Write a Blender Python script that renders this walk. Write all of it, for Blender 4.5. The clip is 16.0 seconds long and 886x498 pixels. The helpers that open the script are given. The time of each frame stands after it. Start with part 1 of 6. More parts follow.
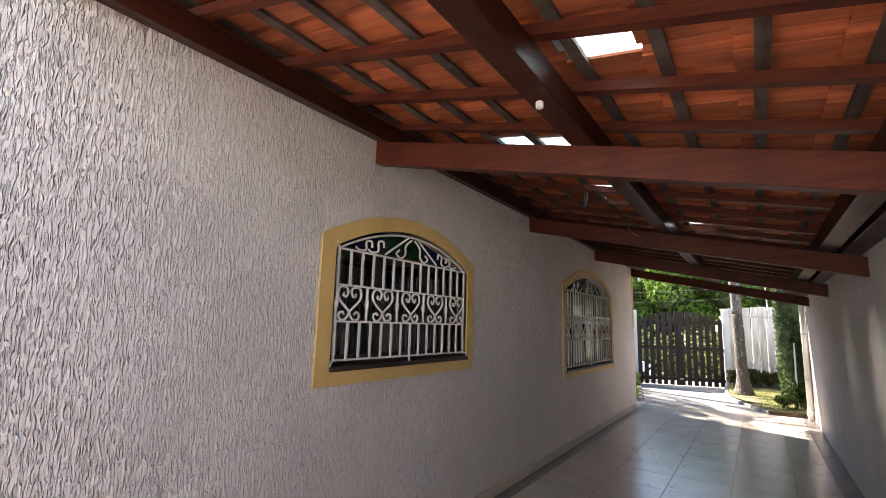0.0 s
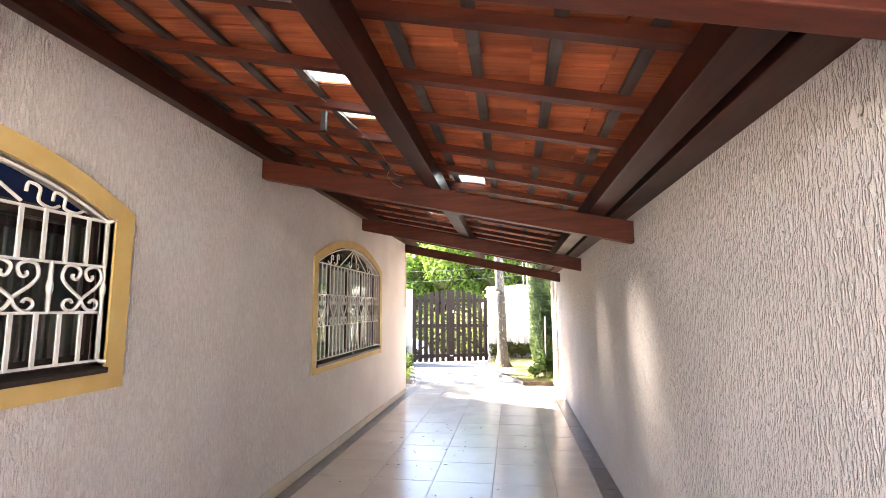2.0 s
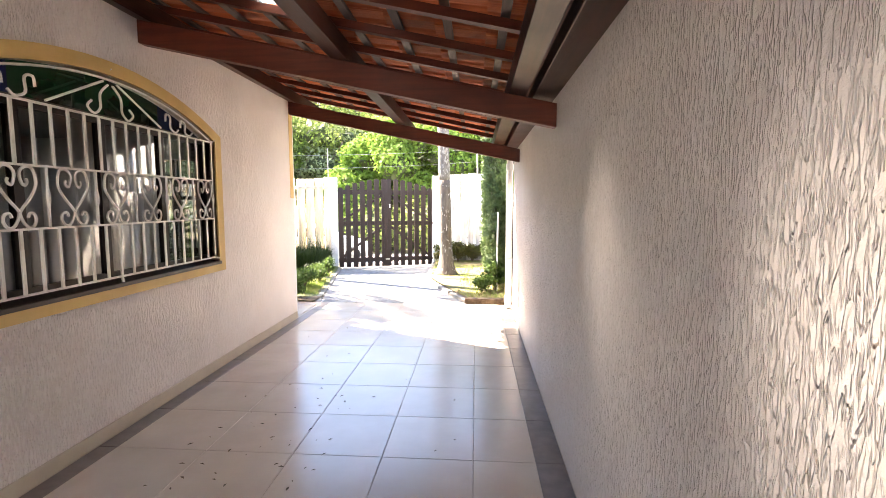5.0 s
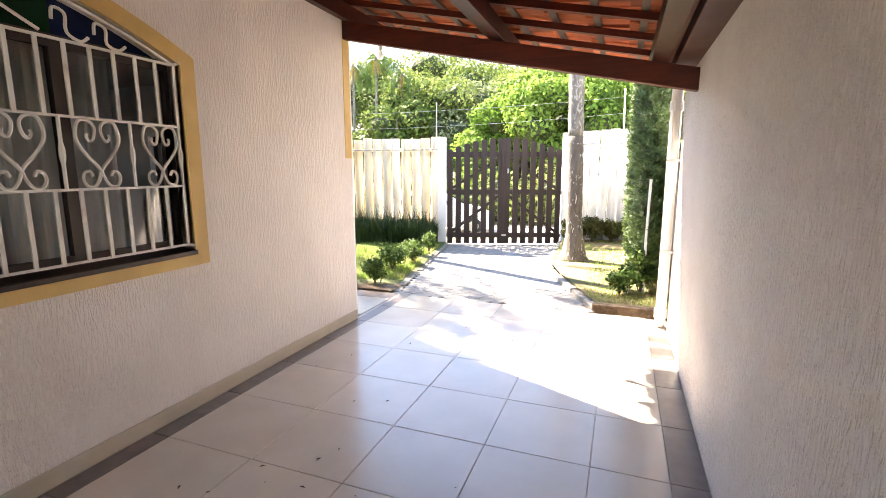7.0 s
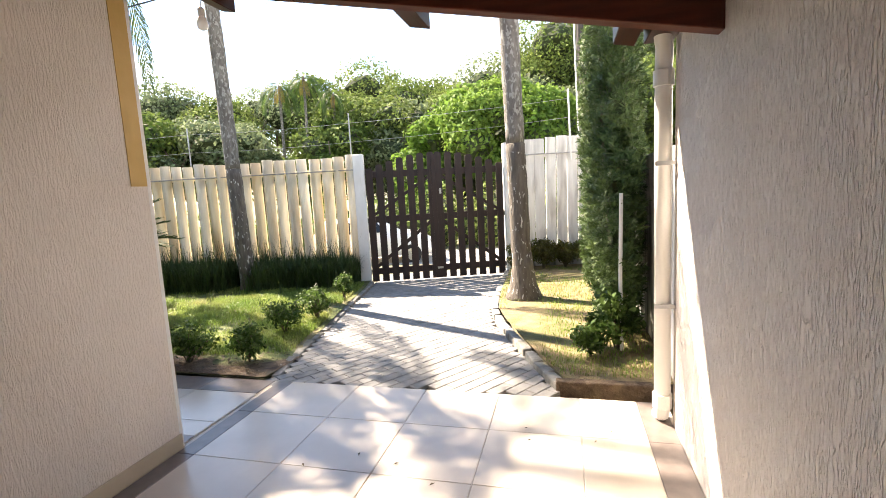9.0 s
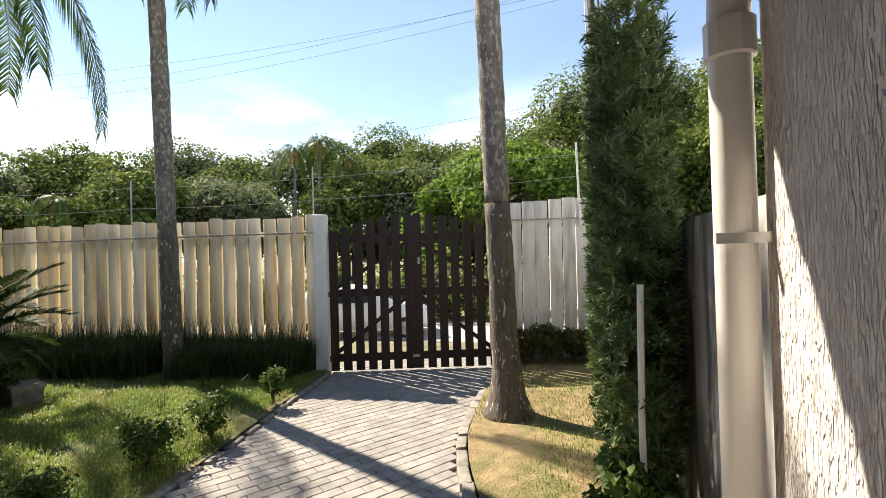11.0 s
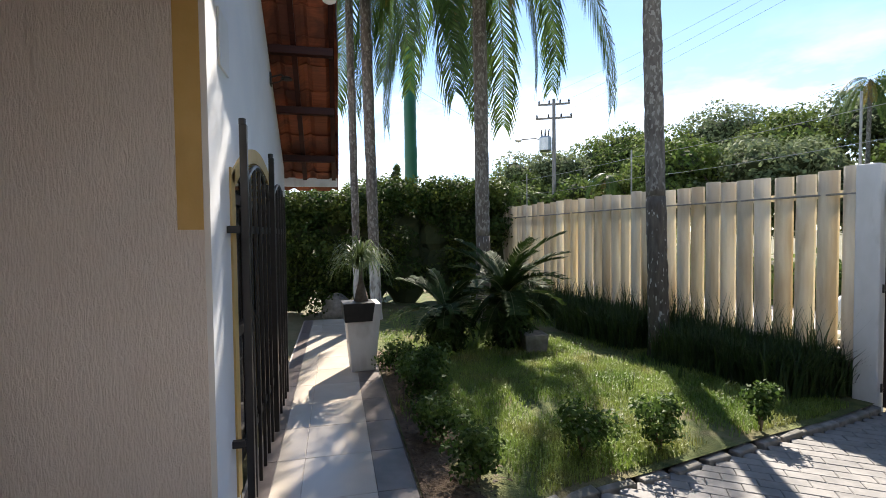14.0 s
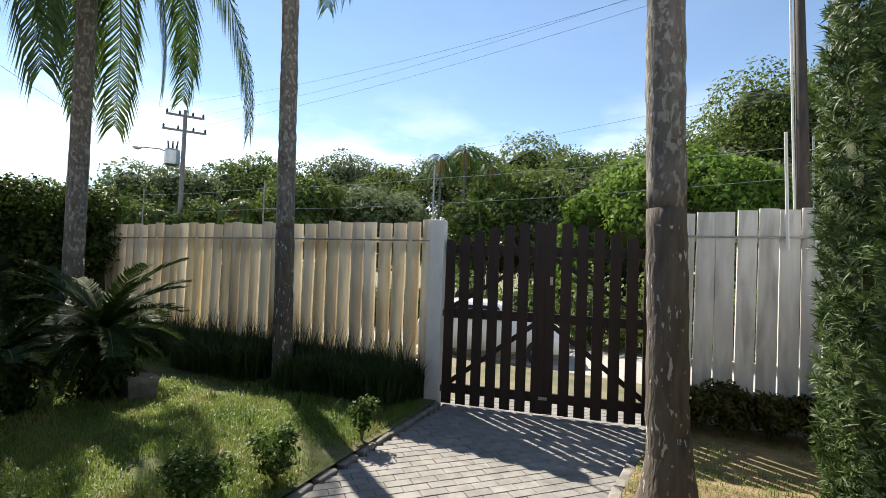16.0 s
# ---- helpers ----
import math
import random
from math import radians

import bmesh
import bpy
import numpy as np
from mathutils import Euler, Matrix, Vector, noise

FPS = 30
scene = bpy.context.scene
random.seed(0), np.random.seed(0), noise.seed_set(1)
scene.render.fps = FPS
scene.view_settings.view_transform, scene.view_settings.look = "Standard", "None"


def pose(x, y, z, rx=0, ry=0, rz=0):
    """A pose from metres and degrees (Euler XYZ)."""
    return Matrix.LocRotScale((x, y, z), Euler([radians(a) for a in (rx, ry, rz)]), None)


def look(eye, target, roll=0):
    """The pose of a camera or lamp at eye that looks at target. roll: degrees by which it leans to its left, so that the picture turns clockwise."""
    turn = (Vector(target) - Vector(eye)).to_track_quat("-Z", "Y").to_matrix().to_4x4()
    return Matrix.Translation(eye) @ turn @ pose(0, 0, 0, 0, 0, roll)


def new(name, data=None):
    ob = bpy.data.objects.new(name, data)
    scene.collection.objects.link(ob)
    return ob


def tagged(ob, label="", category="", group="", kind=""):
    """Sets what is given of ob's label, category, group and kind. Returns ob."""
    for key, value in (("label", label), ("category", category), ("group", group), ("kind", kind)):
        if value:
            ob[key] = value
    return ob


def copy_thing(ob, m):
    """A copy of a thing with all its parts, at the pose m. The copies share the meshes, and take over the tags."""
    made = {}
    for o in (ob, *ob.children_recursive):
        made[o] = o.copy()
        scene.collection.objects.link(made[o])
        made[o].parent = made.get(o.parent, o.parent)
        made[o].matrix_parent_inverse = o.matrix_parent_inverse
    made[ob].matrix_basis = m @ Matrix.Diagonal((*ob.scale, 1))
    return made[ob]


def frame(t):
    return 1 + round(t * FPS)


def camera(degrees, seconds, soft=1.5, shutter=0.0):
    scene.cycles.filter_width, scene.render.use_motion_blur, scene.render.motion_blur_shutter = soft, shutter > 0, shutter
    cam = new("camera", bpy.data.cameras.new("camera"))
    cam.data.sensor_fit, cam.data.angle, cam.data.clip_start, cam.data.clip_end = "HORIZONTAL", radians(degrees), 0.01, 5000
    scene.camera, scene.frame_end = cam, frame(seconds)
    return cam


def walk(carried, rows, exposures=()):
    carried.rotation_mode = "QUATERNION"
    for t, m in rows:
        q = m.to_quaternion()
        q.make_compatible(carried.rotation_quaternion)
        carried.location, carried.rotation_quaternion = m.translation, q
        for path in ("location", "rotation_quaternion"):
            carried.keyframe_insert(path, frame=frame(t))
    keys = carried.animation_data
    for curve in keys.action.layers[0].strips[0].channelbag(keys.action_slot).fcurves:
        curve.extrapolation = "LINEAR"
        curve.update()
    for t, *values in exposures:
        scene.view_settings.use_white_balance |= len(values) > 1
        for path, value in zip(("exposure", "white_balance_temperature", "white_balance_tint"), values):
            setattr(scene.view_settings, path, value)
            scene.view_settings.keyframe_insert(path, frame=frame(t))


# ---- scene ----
cam = camera(86.5, 16.0, soft=0.9)
# seconds, eye, yaw, pitch, roll
ROWS = [
    (0, -0.141, 1.226, 1.621, 33.36, 8.92, -1.66),
    (0.5, -0.202, 1.512, 1.629, 21.56, 6.61, -0.86),
    (1, -0.179, 1.887, 1.637, 17.23, 6.80, -0.36),
    (1.5, -0.220, 2.309, 1.637, 11.12, 7.77, 0.16),
    (2, -0.255, 2.738, 1.625, 8.26, 7.13, 0.28),
    (2.5, -0.234, 3.198, 1.621, 6.99, 6.21, 0.27),
    (3, -0.259, 3.681, 1.632, 5.65, 5.08, 0.59),
    (3.5, -0.160, 4.185, 1.606, 5.11, 2.32, 0.62),
    (4, -0.063, 4.721, 1.571, 3.43, -2.55, 0.32),
    (4.2, -0.025, 4.930, 1.578, 2.85, -4.95, 0.71),
    (6.3, 0.204, 7.090, 1.565, 9.33, -6.06, -0.94),
    (6.5, 0.203, 7.311, 1.572, 10.87, -6.44, -0.48),
    (7, 0.176, 7.849, 1.524, 20.65, -9.49, 0.01),
    (7.5, 0.066, 8.335, 1.503, 31.85, -10.64, 0.56),
    (8, -0.021, 8.731, 1.529, 37.44, -8.67, 3.71),
    (8.5, 0.012, 9.208, 1.524, 28.37, -9.56, 2.67),
    (9, 0.034, 9.687, 1.529, 14.35, -7.19, 3.06),
    (9.2, 0.062, 9.868, 1.537, 10.71, -6.27, 3.87),
    (11.3, 0.260, 11.633, 1.610, 19.67, 3.45, 1.23),
    (11.5, 0.244, 11.751, 1.622, 22.46, 5.57, 1.61),
    (12, 0.199, 12.019, 1.631, 33.51, 8.92, 1.70),
    (12.5, 0.154, 12.262, 1.657, 46.38, 11.31, 0.46),
    (13, 0.075, 12.434, 1.659, 56.77, 10.66, 0.78),
    (13.5, 0.000, 12.493, 1.651, 71.17, 4.86, 1.41),
    (14, -0.029, 12.536, 1.613, 77.07, -1.93, 0.61),
    (14.5, -0.032, 12.577, 1.604, 64.25, -5.04, -1.56),
    (15, -0.008, 12.584, 1.601, 46.34, -2.62, -1.10),
    (15.5, -0.024, 12.582, 1.621, 37.35, 0.04, -2.01),
    (16, -0.028, 12.584, 1.647, 34.43, 1.99, -2.17),
]
EXPO = [(0, 2.43, 6950, 15), (0.5, 3.26, 6900, 16), (1, 3.65, 7000, 16), (2, 4.13, 7400, 17), (3.5, 4.28, 7500, 18), (4, 4.18, 7500, 18), (6.5, 3.82, 7500, 17), (7.5, 3.52, 7500, 16), (8.5, 3.02, 7600, 15), (9.2, 2.37, 7600, 14), (11.3, 1.32, 7600, 11), (12.5, 1.22, 7200, 10), (13.5, 1.27, 6750, 12), (14.5, 1.32, 6650, 12), (15.5, 1.07, 6950, 10), (16, 0.97, 6900, 9)]
walk(cam, [(t, pose(x, y, z, 90 + p, r, w)) for t, x, y, z, w, p, r in ROWS], EXPO)

# ---- world and sun ----
SUN = Vector((-0.663, 0.295, 0.688)).normalized()
world = bpy.data.worlds.new("sky")
scene.world = world
world.use_nodes = True
wn, wl = world.node_tree.nodes, world.node_tree.links
sky = wn.new("ShaderNodeTexSky")
sky.sky_type, sky.sun_disc = "NISHITA", False
sky.sun_elevation, sky.sun_rotation = math.asin(SUN.z), math.atan2(SUN.x, SUN.y)
sky.air_density, sky.dust_density, sky.ozone_density = 1.0, 0.0, 2.5
bgn = wn["Background"]
# thin cloud banks, denser near the horizon
wco, wmap, wno, wramp = wn.new("ShaderNodeTexCoord"), wn.new("ShaderNodeMapping"), wn.new("ShaderNodeTexNoise"), wn.new("ShaderNodeValToRGB")
wmap.inputs["Scale"].default_value = (1.6, 1.6, 4.5)
wno.inputs["Scale"].default_value, wno.inputs["Detail"].default_value, wno.inputs["Roughness"].default_value = 1.3, 8.0, 0.6
wramp.color_ramp.elements[0].position, wramp.color_ramp.elements[1].position = 0.42, 0.66
wsep, wdn = wn.new("ShaderNodeSeparateXYZ"), wn.new("ShaderNodeMapRange")
wdn.inputs["From Min"].default_value, wdn.inputs["From Max"].default_value = 0.05, 0.36
wdn.inputs["To Min"].default_value, wdn.inputs["To Max"].default_value = 1.0, 0.02
wmul, wmix = wn.new("ShaderNodeMath"), wn.new("ShaderNodeMix")
wmul.operation, wmix.data_type = "MULTIPLY", "RGBA"
wl.new(wco.outputs["Generated"], wmap.inputs["Vector"])
wl.new(wmap.outputs["Vector"], wno.inputs["Vector"])
wl.new(wno.outputs["Fac"], wramp.inputs["Fac"])
wl.new(wco.outputs["Generated"], wsep.inputs["Vector"])
wl.new(wsep.outputs["Z"], wdn.inputs["Value"])
wl.new(wramp.outputs["Color"], wmul.inputs[0])
wl.new(wdn.outputs["Result"], wmul.inputs[1])
wl.new(wmul.outputs["Value"], wmix.inputs["Factor"])
wl.new(sky.outputs["Color"], wmix.inputs[6])
wmix.inputs[7].default_value = (13.0, 13.2, 13.4, 1)
wl.new(wmix.outputs[2], bgn.inputs["Color"])
bgn.inputs["Strength"].default_value = 0.10
sun = new("sun", bpy.data.lights.new("sun", "SUN"))
sun.data.energy, sun.data.angle, sun.data.color = 5.0, radians(0.6), (1.0, 0.94, 0.84)
sun.matrix_world = look(SUN * 60, (0, 0, 0))
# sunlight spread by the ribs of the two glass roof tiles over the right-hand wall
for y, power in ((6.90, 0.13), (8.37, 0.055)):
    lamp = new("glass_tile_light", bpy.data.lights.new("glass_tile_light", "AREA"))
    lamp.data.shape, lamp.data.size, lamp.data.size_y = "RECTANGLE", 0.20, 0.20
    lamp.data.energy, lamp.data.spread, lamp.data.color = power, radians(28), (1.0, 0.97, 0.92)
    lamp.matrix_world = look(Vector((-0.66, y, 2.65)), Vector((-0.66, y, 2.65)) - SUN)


# ---- materials ----
def links(m):
    m.use_nodes = True
    return m.node_tree.nodes, m.node_tree.links, m.node_tree.nodes["Principled BSDF"]


def surf(name, a, b, scale=(6, 6, 6), rough=0.6, bump=0.0, bscale=(60, 60, 60), depth=0.004, metal=0.0, stain=None, sscale=1.5,
         samount=0.5, srange=(0.5, 0.68), rnd=0.0, island=0.0, lo=0.35, hi=0.65, spec=0.5, sheer=0.0, rvar=0.0, tone=0.0):
    """Two-scale procedural surface in world metres: base a to b, larger stains, fine relief."""
    m = bpy.data.materials.new(name)
    n, l, p = links(m)
    geo = n.new("ShaderNodeNewGeometry")

    def field(sc, detail=5.0, dist=0.0):
        mp, tx = n.new("ShaderNodeMapping"), n.new("ShaderNodeTexNoise")
        mp.inputs["Scale"].default_value = sc
        tx.inputs["Scale"].default_value, tx.inputs["Detail"].default_value, tx.inputs["Distortion"].default_value = 1.0, detail, dist
        l.new(geo.outputs["Position"], mp.inputs["Vector"])
        l.new(mp.outputs["Vector"], tx.inputs["Vector"])
        return tx.outputs["Fac"]

    def spread(fac, x0, x1):
        r = n.new("ShaderNodeMapRange")
        r.inputs["From Min"].default_value, r.inputs["From Max"].default_value = x0, x1
        l.new(fac, r.inputs["Value"])
        return r.outputs["Result"]

    def blend(fac, c1, c2, amount=None):
        x = n.new("ShaderNodeMix")
        x.data_type = "RGBA"
        if amount is not None:
            k = n.new("ShaderNodeMath")
            k.operation = "MULTIPLY"
            k.inputs[1].default_value = amount
            l.new(fac, k.inputs[0])
            fac = k.outputs["Value"]
        l.new(fac, x.inputs["Factor"])
        for sock, c in ((x.inputs[6], c1), (x.inputs[7], c2)):
            if isinstance(c, tuple):
                sock.default_value = (*c, 1)
            else:
                l.new(c, sock)
        return x.outputs[2]

    col = blend(spread(field(scale), lo, hi), a, b)
    if stain:
        sc = sscale if isinstance(sscale, tuple) else (sscale,) * 3
        col = blend(spread(field(sc, 6.0, 0.4), *srange), col, stain, samount)
    if rnd or island:
        hs = n.new("ShaderNodeHueSaturation")
        r = n.new("ShaderNodeMapRange")
        amt = rnd or island
        r.inputs["To Min"].default_value, r.inputs["To Max"].default_value = 1 - amt, 1 + amt
        l.new(n.new("ShaderNodeObjectInfo").outputs["Random"] if rnd else geo.outputs["Random Per Island"], r.inputs["Value"])
        l.new(r.outputs["Result"], hs.inputs["Value"])
        l.new(col, hs.inputs["Color"])
        if tone:
            mu, fr, r2 = n.new("ShaderNodeMath"), n.new("ShaderNodeMath"), n.new("ShaderNodeMapRange")
            mu.operation, fr.operation, mu.inputs[1].default_value = "MULTIPLY", "FRACT", 7.31
            r2.inputs["To Min"].default_value, r2.inputs["To Max"].default_value = 1 - tone, 1 + tone
            l.new(n.new("ShaderNodeObjectInfo").outputs["Random"], mu.inputs[0])
            l.new(mu.outputs[0], fr.inputs[0])
            l.new(fr.outputs[0], r2.inputs["Value"])
            l.new(r2.outputs["Result"], hs.inputs["Saturation"])
        col = hs.outputs["Color"]
    l.new(col, p.inputs["Base Color"])
    p.inputs["Roughness"].default_value, p.inputs["Metallic"].default_value = rough, metal
    p.inputs["Specular IOR Level"].default_value = spec
    if rvar:
        r = n.new("ShaderNodeMapRange")
        r.inputs["To Min"].default_value, r.inputs["To Max"].default_value = max(0.02, rough - rvar), rough + rvar
        l.new(field((3, 3, 3)), r.inputs["Value"])
        l.new(r.outputs["Result"], p.inputs["Roughness"])
    if bump:
        bn = n.new("ShaderNodeBump")
        bn.inputs["Strength"].default_value, bn.inputs["Distance"].default_value = bump, depth
        l.new(field(bscale, 3.0), bn.inputs["Height"])
        l.new(bn.outputs["Normal"], p.inputs["Normal"])
    if sheer:
        tr, ad, out = n.new("ShaderNodeBsdfTranslucent"), n.new("ShaderNodeMixShader"), n["Material Output"]
        l.new(col, tr.inputs["Color"])
        ad.inputs[0].default_value = sheer
        l.new(p.outputs[0], ad.inputs[1])
        l.new(tr.outputs[0], ad.inputs[2])
        l.new(ad.outputs[0], out.inputs["Surface"])
    return m


def stucco(name, a, b, strength=1.0, depth=0.0125, sc=(88, 88, 15), soil=(0.42, 0.38, 0.34), filled=None, shade_amount=0.12):
    """Combed plaster: upright wriggling ridges."""
    m = surf(name, a, b, (2.2, 2.2, 2.2), 0.75, 0, stain=soil, sscale=(1.2, 1.2, 0.5), samount=0.22, srange=(0.52, 0.75))
    n, l, p = links(m)
    geo = n.new("ShaderNodeNewGeometry")
    mp, tx = n.new("ShaderNodeMapping"), n.new("ShaderNodeTexNoise")
    mp.inputs["Scale"].default_value = sc
    tx.inputs["Scale"].default_value, tx.inputs["Detail"].default_value, tx.inputs["Distortion"].default_value = 1.0, 2.0, 0.7
    rp, bn = n.new("ShaderNodeValToRGB"), n.new("ShaderNodeBump")
    rp.color_ramp.elements[0].position, rp.color_ramp.elements[1].position = 0.43, 0.57
    mp2, fine = n.new("ShaderNodeMapping"), n.new("ShaderNodeTexNoise")
    fine.inputs["Scale"].default_value, fine.inputs["Detail"].default_value = 160.0, 3.0
    ad = n.new("ShaderNodeMath")
    ad.operation = "MULTIPLY_ADD"
    ad.inputs[1].default_value = 0.18
    bn.inputs["Strength"].default_value, bn.inputs["Distance"].default_value = strength, depth
    l.new(geo.outputs["Position"], mp.inputs["Vector"])
    l.new(mp.outputs["Vector"], tx.inputs["Vector"])
    l.new(geo.outputs["Position"], fine.inputs["Vector"])
    comb = rp.outputs["Color"]
    l.new(tx.outputs["Fac"], rp.inputs["Fac"])
    if filled:
        # towards the front the ridges are nearly filled with paint, only stray pits remain
        sp, fr, big, su, th, mx = (n.new("ShaderNode" + k) for k in ("SeparateXYZ", "MapRange", "TexNoise", "Math", "MapRange", "Mix"))
        fr.inputs["From Min"].default_value, fr.inputs["From Max"].default_value = filled
        big.inputs["Scale"].default_value, big.inputs["Detail"].default_value = 1.7, 4.0
        su.operation, su.inputs[1].default_value = "MULTIPLY_ADD", 0.6
        th.inputs["From Min"].default_value, th.inputs["From Max"].default_value = 0.15, 1.15
        th.inputs["To Max"].default_value = 0.88
        mx.data_type, mx.inputs[7].default_value = "RGBA", (1, 1, 1, 1)
        l.new(geo.outputs["Position"], sp.inputs["Vector"])
        l.new(geo.outputs["Position"], big.inputs["Vector"])
        l.new(sp.outputs["Y"], fr.inputs["Value"])
        l.new(big.outputs["Fac"], su.inputs[0])
        l.new(fr.outputs["Result"], su.inputs[2])
        l.new(su.outputs["Value"], th.inputs["Value"])
        l.new(th.outputs["Result"], mx.inputs["Factor"])
        l.new(comb, mx.inputs[6])
        comb = mx.outputs[2]
    l.new(fine.outputs["Fac"], ad.inputs[0])
    l.new(comb, ad.inputs[2])
    l.new(ad.outputs["Value"], bn.inputs["Height"])
    # darker colour painted between the combed ridges to mimic their shade
    groove_shade, old = n.new("ShaderNodeMix"), p.inputs["Base Color"].links[0].from_socket
    groove_shade.data_type, groove_shade.blend_type = "RGBA", "MULTIPLY"
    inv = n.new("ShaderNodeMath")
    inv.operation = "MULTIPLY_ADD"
    inv.inputs[1].default_value, inv.inputs[2].default_value = -shade_amount, shade_amount
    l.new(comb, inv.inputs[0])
    l.new(inv.outputs["Value"], groove_shade.inputs["Factor"])
    l.new(old, groove_shade.inputs[6])
    groove_shade.inputs[7].default_value = (0.55, 0.47, 0.40, 1)
    l.new(groove_shade.outputs[2], p.inputs["Base Color"])
    l.new(bn.outputs["Normal"], p.inputs["Normal"])
    return m


M = {}
M["stucco"] = stucco("combed_plaster", (0.74, 0.685, 0.65), (0.79, 0.735, 0.70), 1.05, 0.0135, shade_amount=0.10)
M["stucco_house"] = stucco("combed_house_plaster", (0.74, 0.685, 0.65), (0.79, 0.735, 0.70), 1.2, 0.014, filled=(7.0, 10.0), shade_amount=0.24)
M["white_wall"] = surf("white_wall_paint", (0.78, 0.79, 0.80), (0.83, 0.83, 0.83), (3, 3, 3), 0.6, 0.25, (90, 90, 90), 0.002, stain=(0.6, 0.58, 0.55), sscale=0.9, samount=0.3)
M["dirty_wall"] = surf("mossy_wall", (0.60, 0.58, 0.55), (0.5, 0.48, 0.45), (5, 5, 2), 0.85, 0.4, (50, 50, 30), 0.004, stain=(0.06, 0.06, 0.05), sscale=(5, 5, 1.1), samount=0.85, srange=(0.44, 0.6))
M["yellow"] = surf("ochre_paint", (0.60, 0.40, 0.135), (0.64, 0.44, 0.17), (7, 7, 7), 0.55, 0.3, (60, 60, 60), 0.002, stain=(0.38, 0.25, 0.11), sscale=(3, 3, 1.5), samount=0.45, srange=(0.56, 0.75))
M["base"] = surf("baseboard_tile", (0.50, 0.43, 0.34), (0.56, 0.49, 0.39), (4, 4, 4), 0.35, 0.1, stain=(0.3, 0.25, 0.2), samount=0.3)
M["wood"] = surf("red_stained_beam", (0.072, 0.016, 0.009), (0.108, 0.026, 0.013), (3.0, 40, 40), 0.48, 0.25, (4, 70, 70), 0.003, stain=(0.045, 0.012, 0.008), sscale=2.4, samount=0.7, rvar=0.1, spec=0.2)
M["wood_y"] = surf("dark_stained_purlin", (0.030, 0.008, 0.005), (0.052, 0.014, 0.008), (40, 3.0, 40), 0.38, 0.25, (70, 4, 70), 0.003, stain=(0.02, 0.008, 0.006), sscale=2.2, samount=0.6, rvar=0.1, spec=0.15)
M["batten"] = surf("grey_brown_batten", (0.048, 0.028, 0.021), (0.088, 0.060, 0.048), (30, 3, 30), 0.6, 0.3, (60, 6, 60), 0.002, stain=(0.20, 0.16, 0.13), sscale=(2, 3.5, 2), samount=0.45, srange=(0.53, 0.66))
M["clay"] = surf("clay_tile", (0.36, 0.080, 0.026), (0.48, 0.128, 0.044), (2.5, 90, 2.5), 0.75, 0.7, (4, 130, 4), 0.004, stain=(0.16, 0.045, 0.024), sscale=(3, 5, 3), samount=0.6, srange=(0.5, 0.66), island=0.22)
M["clay_x"] = surf("clay_tile_eave", (0.22, 0.055, 0.022), (0.32, 0.09, 0.036), (60, 3, 3), 0.75, 0.6, (90, 4, 4), 0.004, stain=(0.07, 0.022, 0.014), sscale=3, samount=0.8, srange=(0.46, 0.62), island=0.25)
M["mortar"] = surf("mortar", (0.42, 0.40, 0.37), (0.5, 0.48, 0.45), (20, 20, 20), 0.9, 0.5)
M["tile"] = surf("glazed_floor_tile", (0.55, 0.475, 0.395), (0.60, 0.525, 0.44), (3, 3, 3), 0.22, 0.06, (5, 5, 5), 0.002, stain=(0.52, 0.45, 0.37), sscale=2.5, samount=0.35, rnd=0.035, rvar=0.06)
M["border"] = surf("grey_border_tile", (0.155, 0.125, 0.115), (0.20, 0.165, 0.15), (12, 12, 12), 0.32, 0.15, (40, 40, 40), 0.002, stain=(0.10, 0.085, 0.075), samount=0.5, rnd=0.08)
M["grout"] = surf("grout", (0.47, 0.41, 0.345), (0.53, 0.465, 0.395), (30, 30, 30), 0.9, 0.3)
M["paver"] = surf("concrete_paver", (0.22, 0.211, 0.20), (0.31, 0.292, 0.274), (9, 9, 9), 0.85, 0.5, (70, 70, 70), 0.004, stain=(0.16, 0.155, 0.15), sscale=1.6, samount=0.5, rnd=0.10)
M["sand"] = surf("joint_sand", (0.11, 0.092, 0.075), (0.17, 0.145, 0.12), (30, 30, 30), 0.95, 0.4)
M["soil"] = surf("bed_soil", (0.085, 0.055, 0.035), (0.16, 0.11, 0.07), (14, 14, 14), 0.95, 0.9, (50, 50, 50), 0.02, stain=(0.25, 0.19, 0.11), sscale=3, samount=0.5)
M["turf"] = surf("turf_floor", (0.069, 0.094, 0.025), (0.150, 0.163, 0.050), (9, 9, 9), 0.95, 0.9, (60, 60, 60), 0.02, stain=(0.19, 0.15, 0.085), sscale=1.7, samount=0.7, srange=(0.5, 0.62))
M["dry"] = surf("dry_lawn_soil", (0.20, 0.145, 0.075), (0.30, 0.23, 0.12), (9, 9, 9), 0.95, 0.9, (60, 60, 60), 0.02, stain=(0.10, 0.115, 0.035), sscale=2.2, samount=0.6, srange=(0.5, 0.62))
M["field"] = surf("verge_ground", (0.10, 0.11, 0.05), (0.20, 0.17, 0.10), (1.5, 1.5, 1.5), 0.95, 0.6, (20, 20, 20), 0.03, stain=(0.30, 0.26, 0.18), sscale=0.3, samount=0.6)
M["road"] = surf("pale_street", (0.40, 0.36, 0.32), (0.47, 0.43, 0.385), (5, 5, 5), 0.9, 0.4, (60, 60, 60), 0.004, stain=(0.33, 0.29, 0.25), sscale=0.7, samount=0.5)
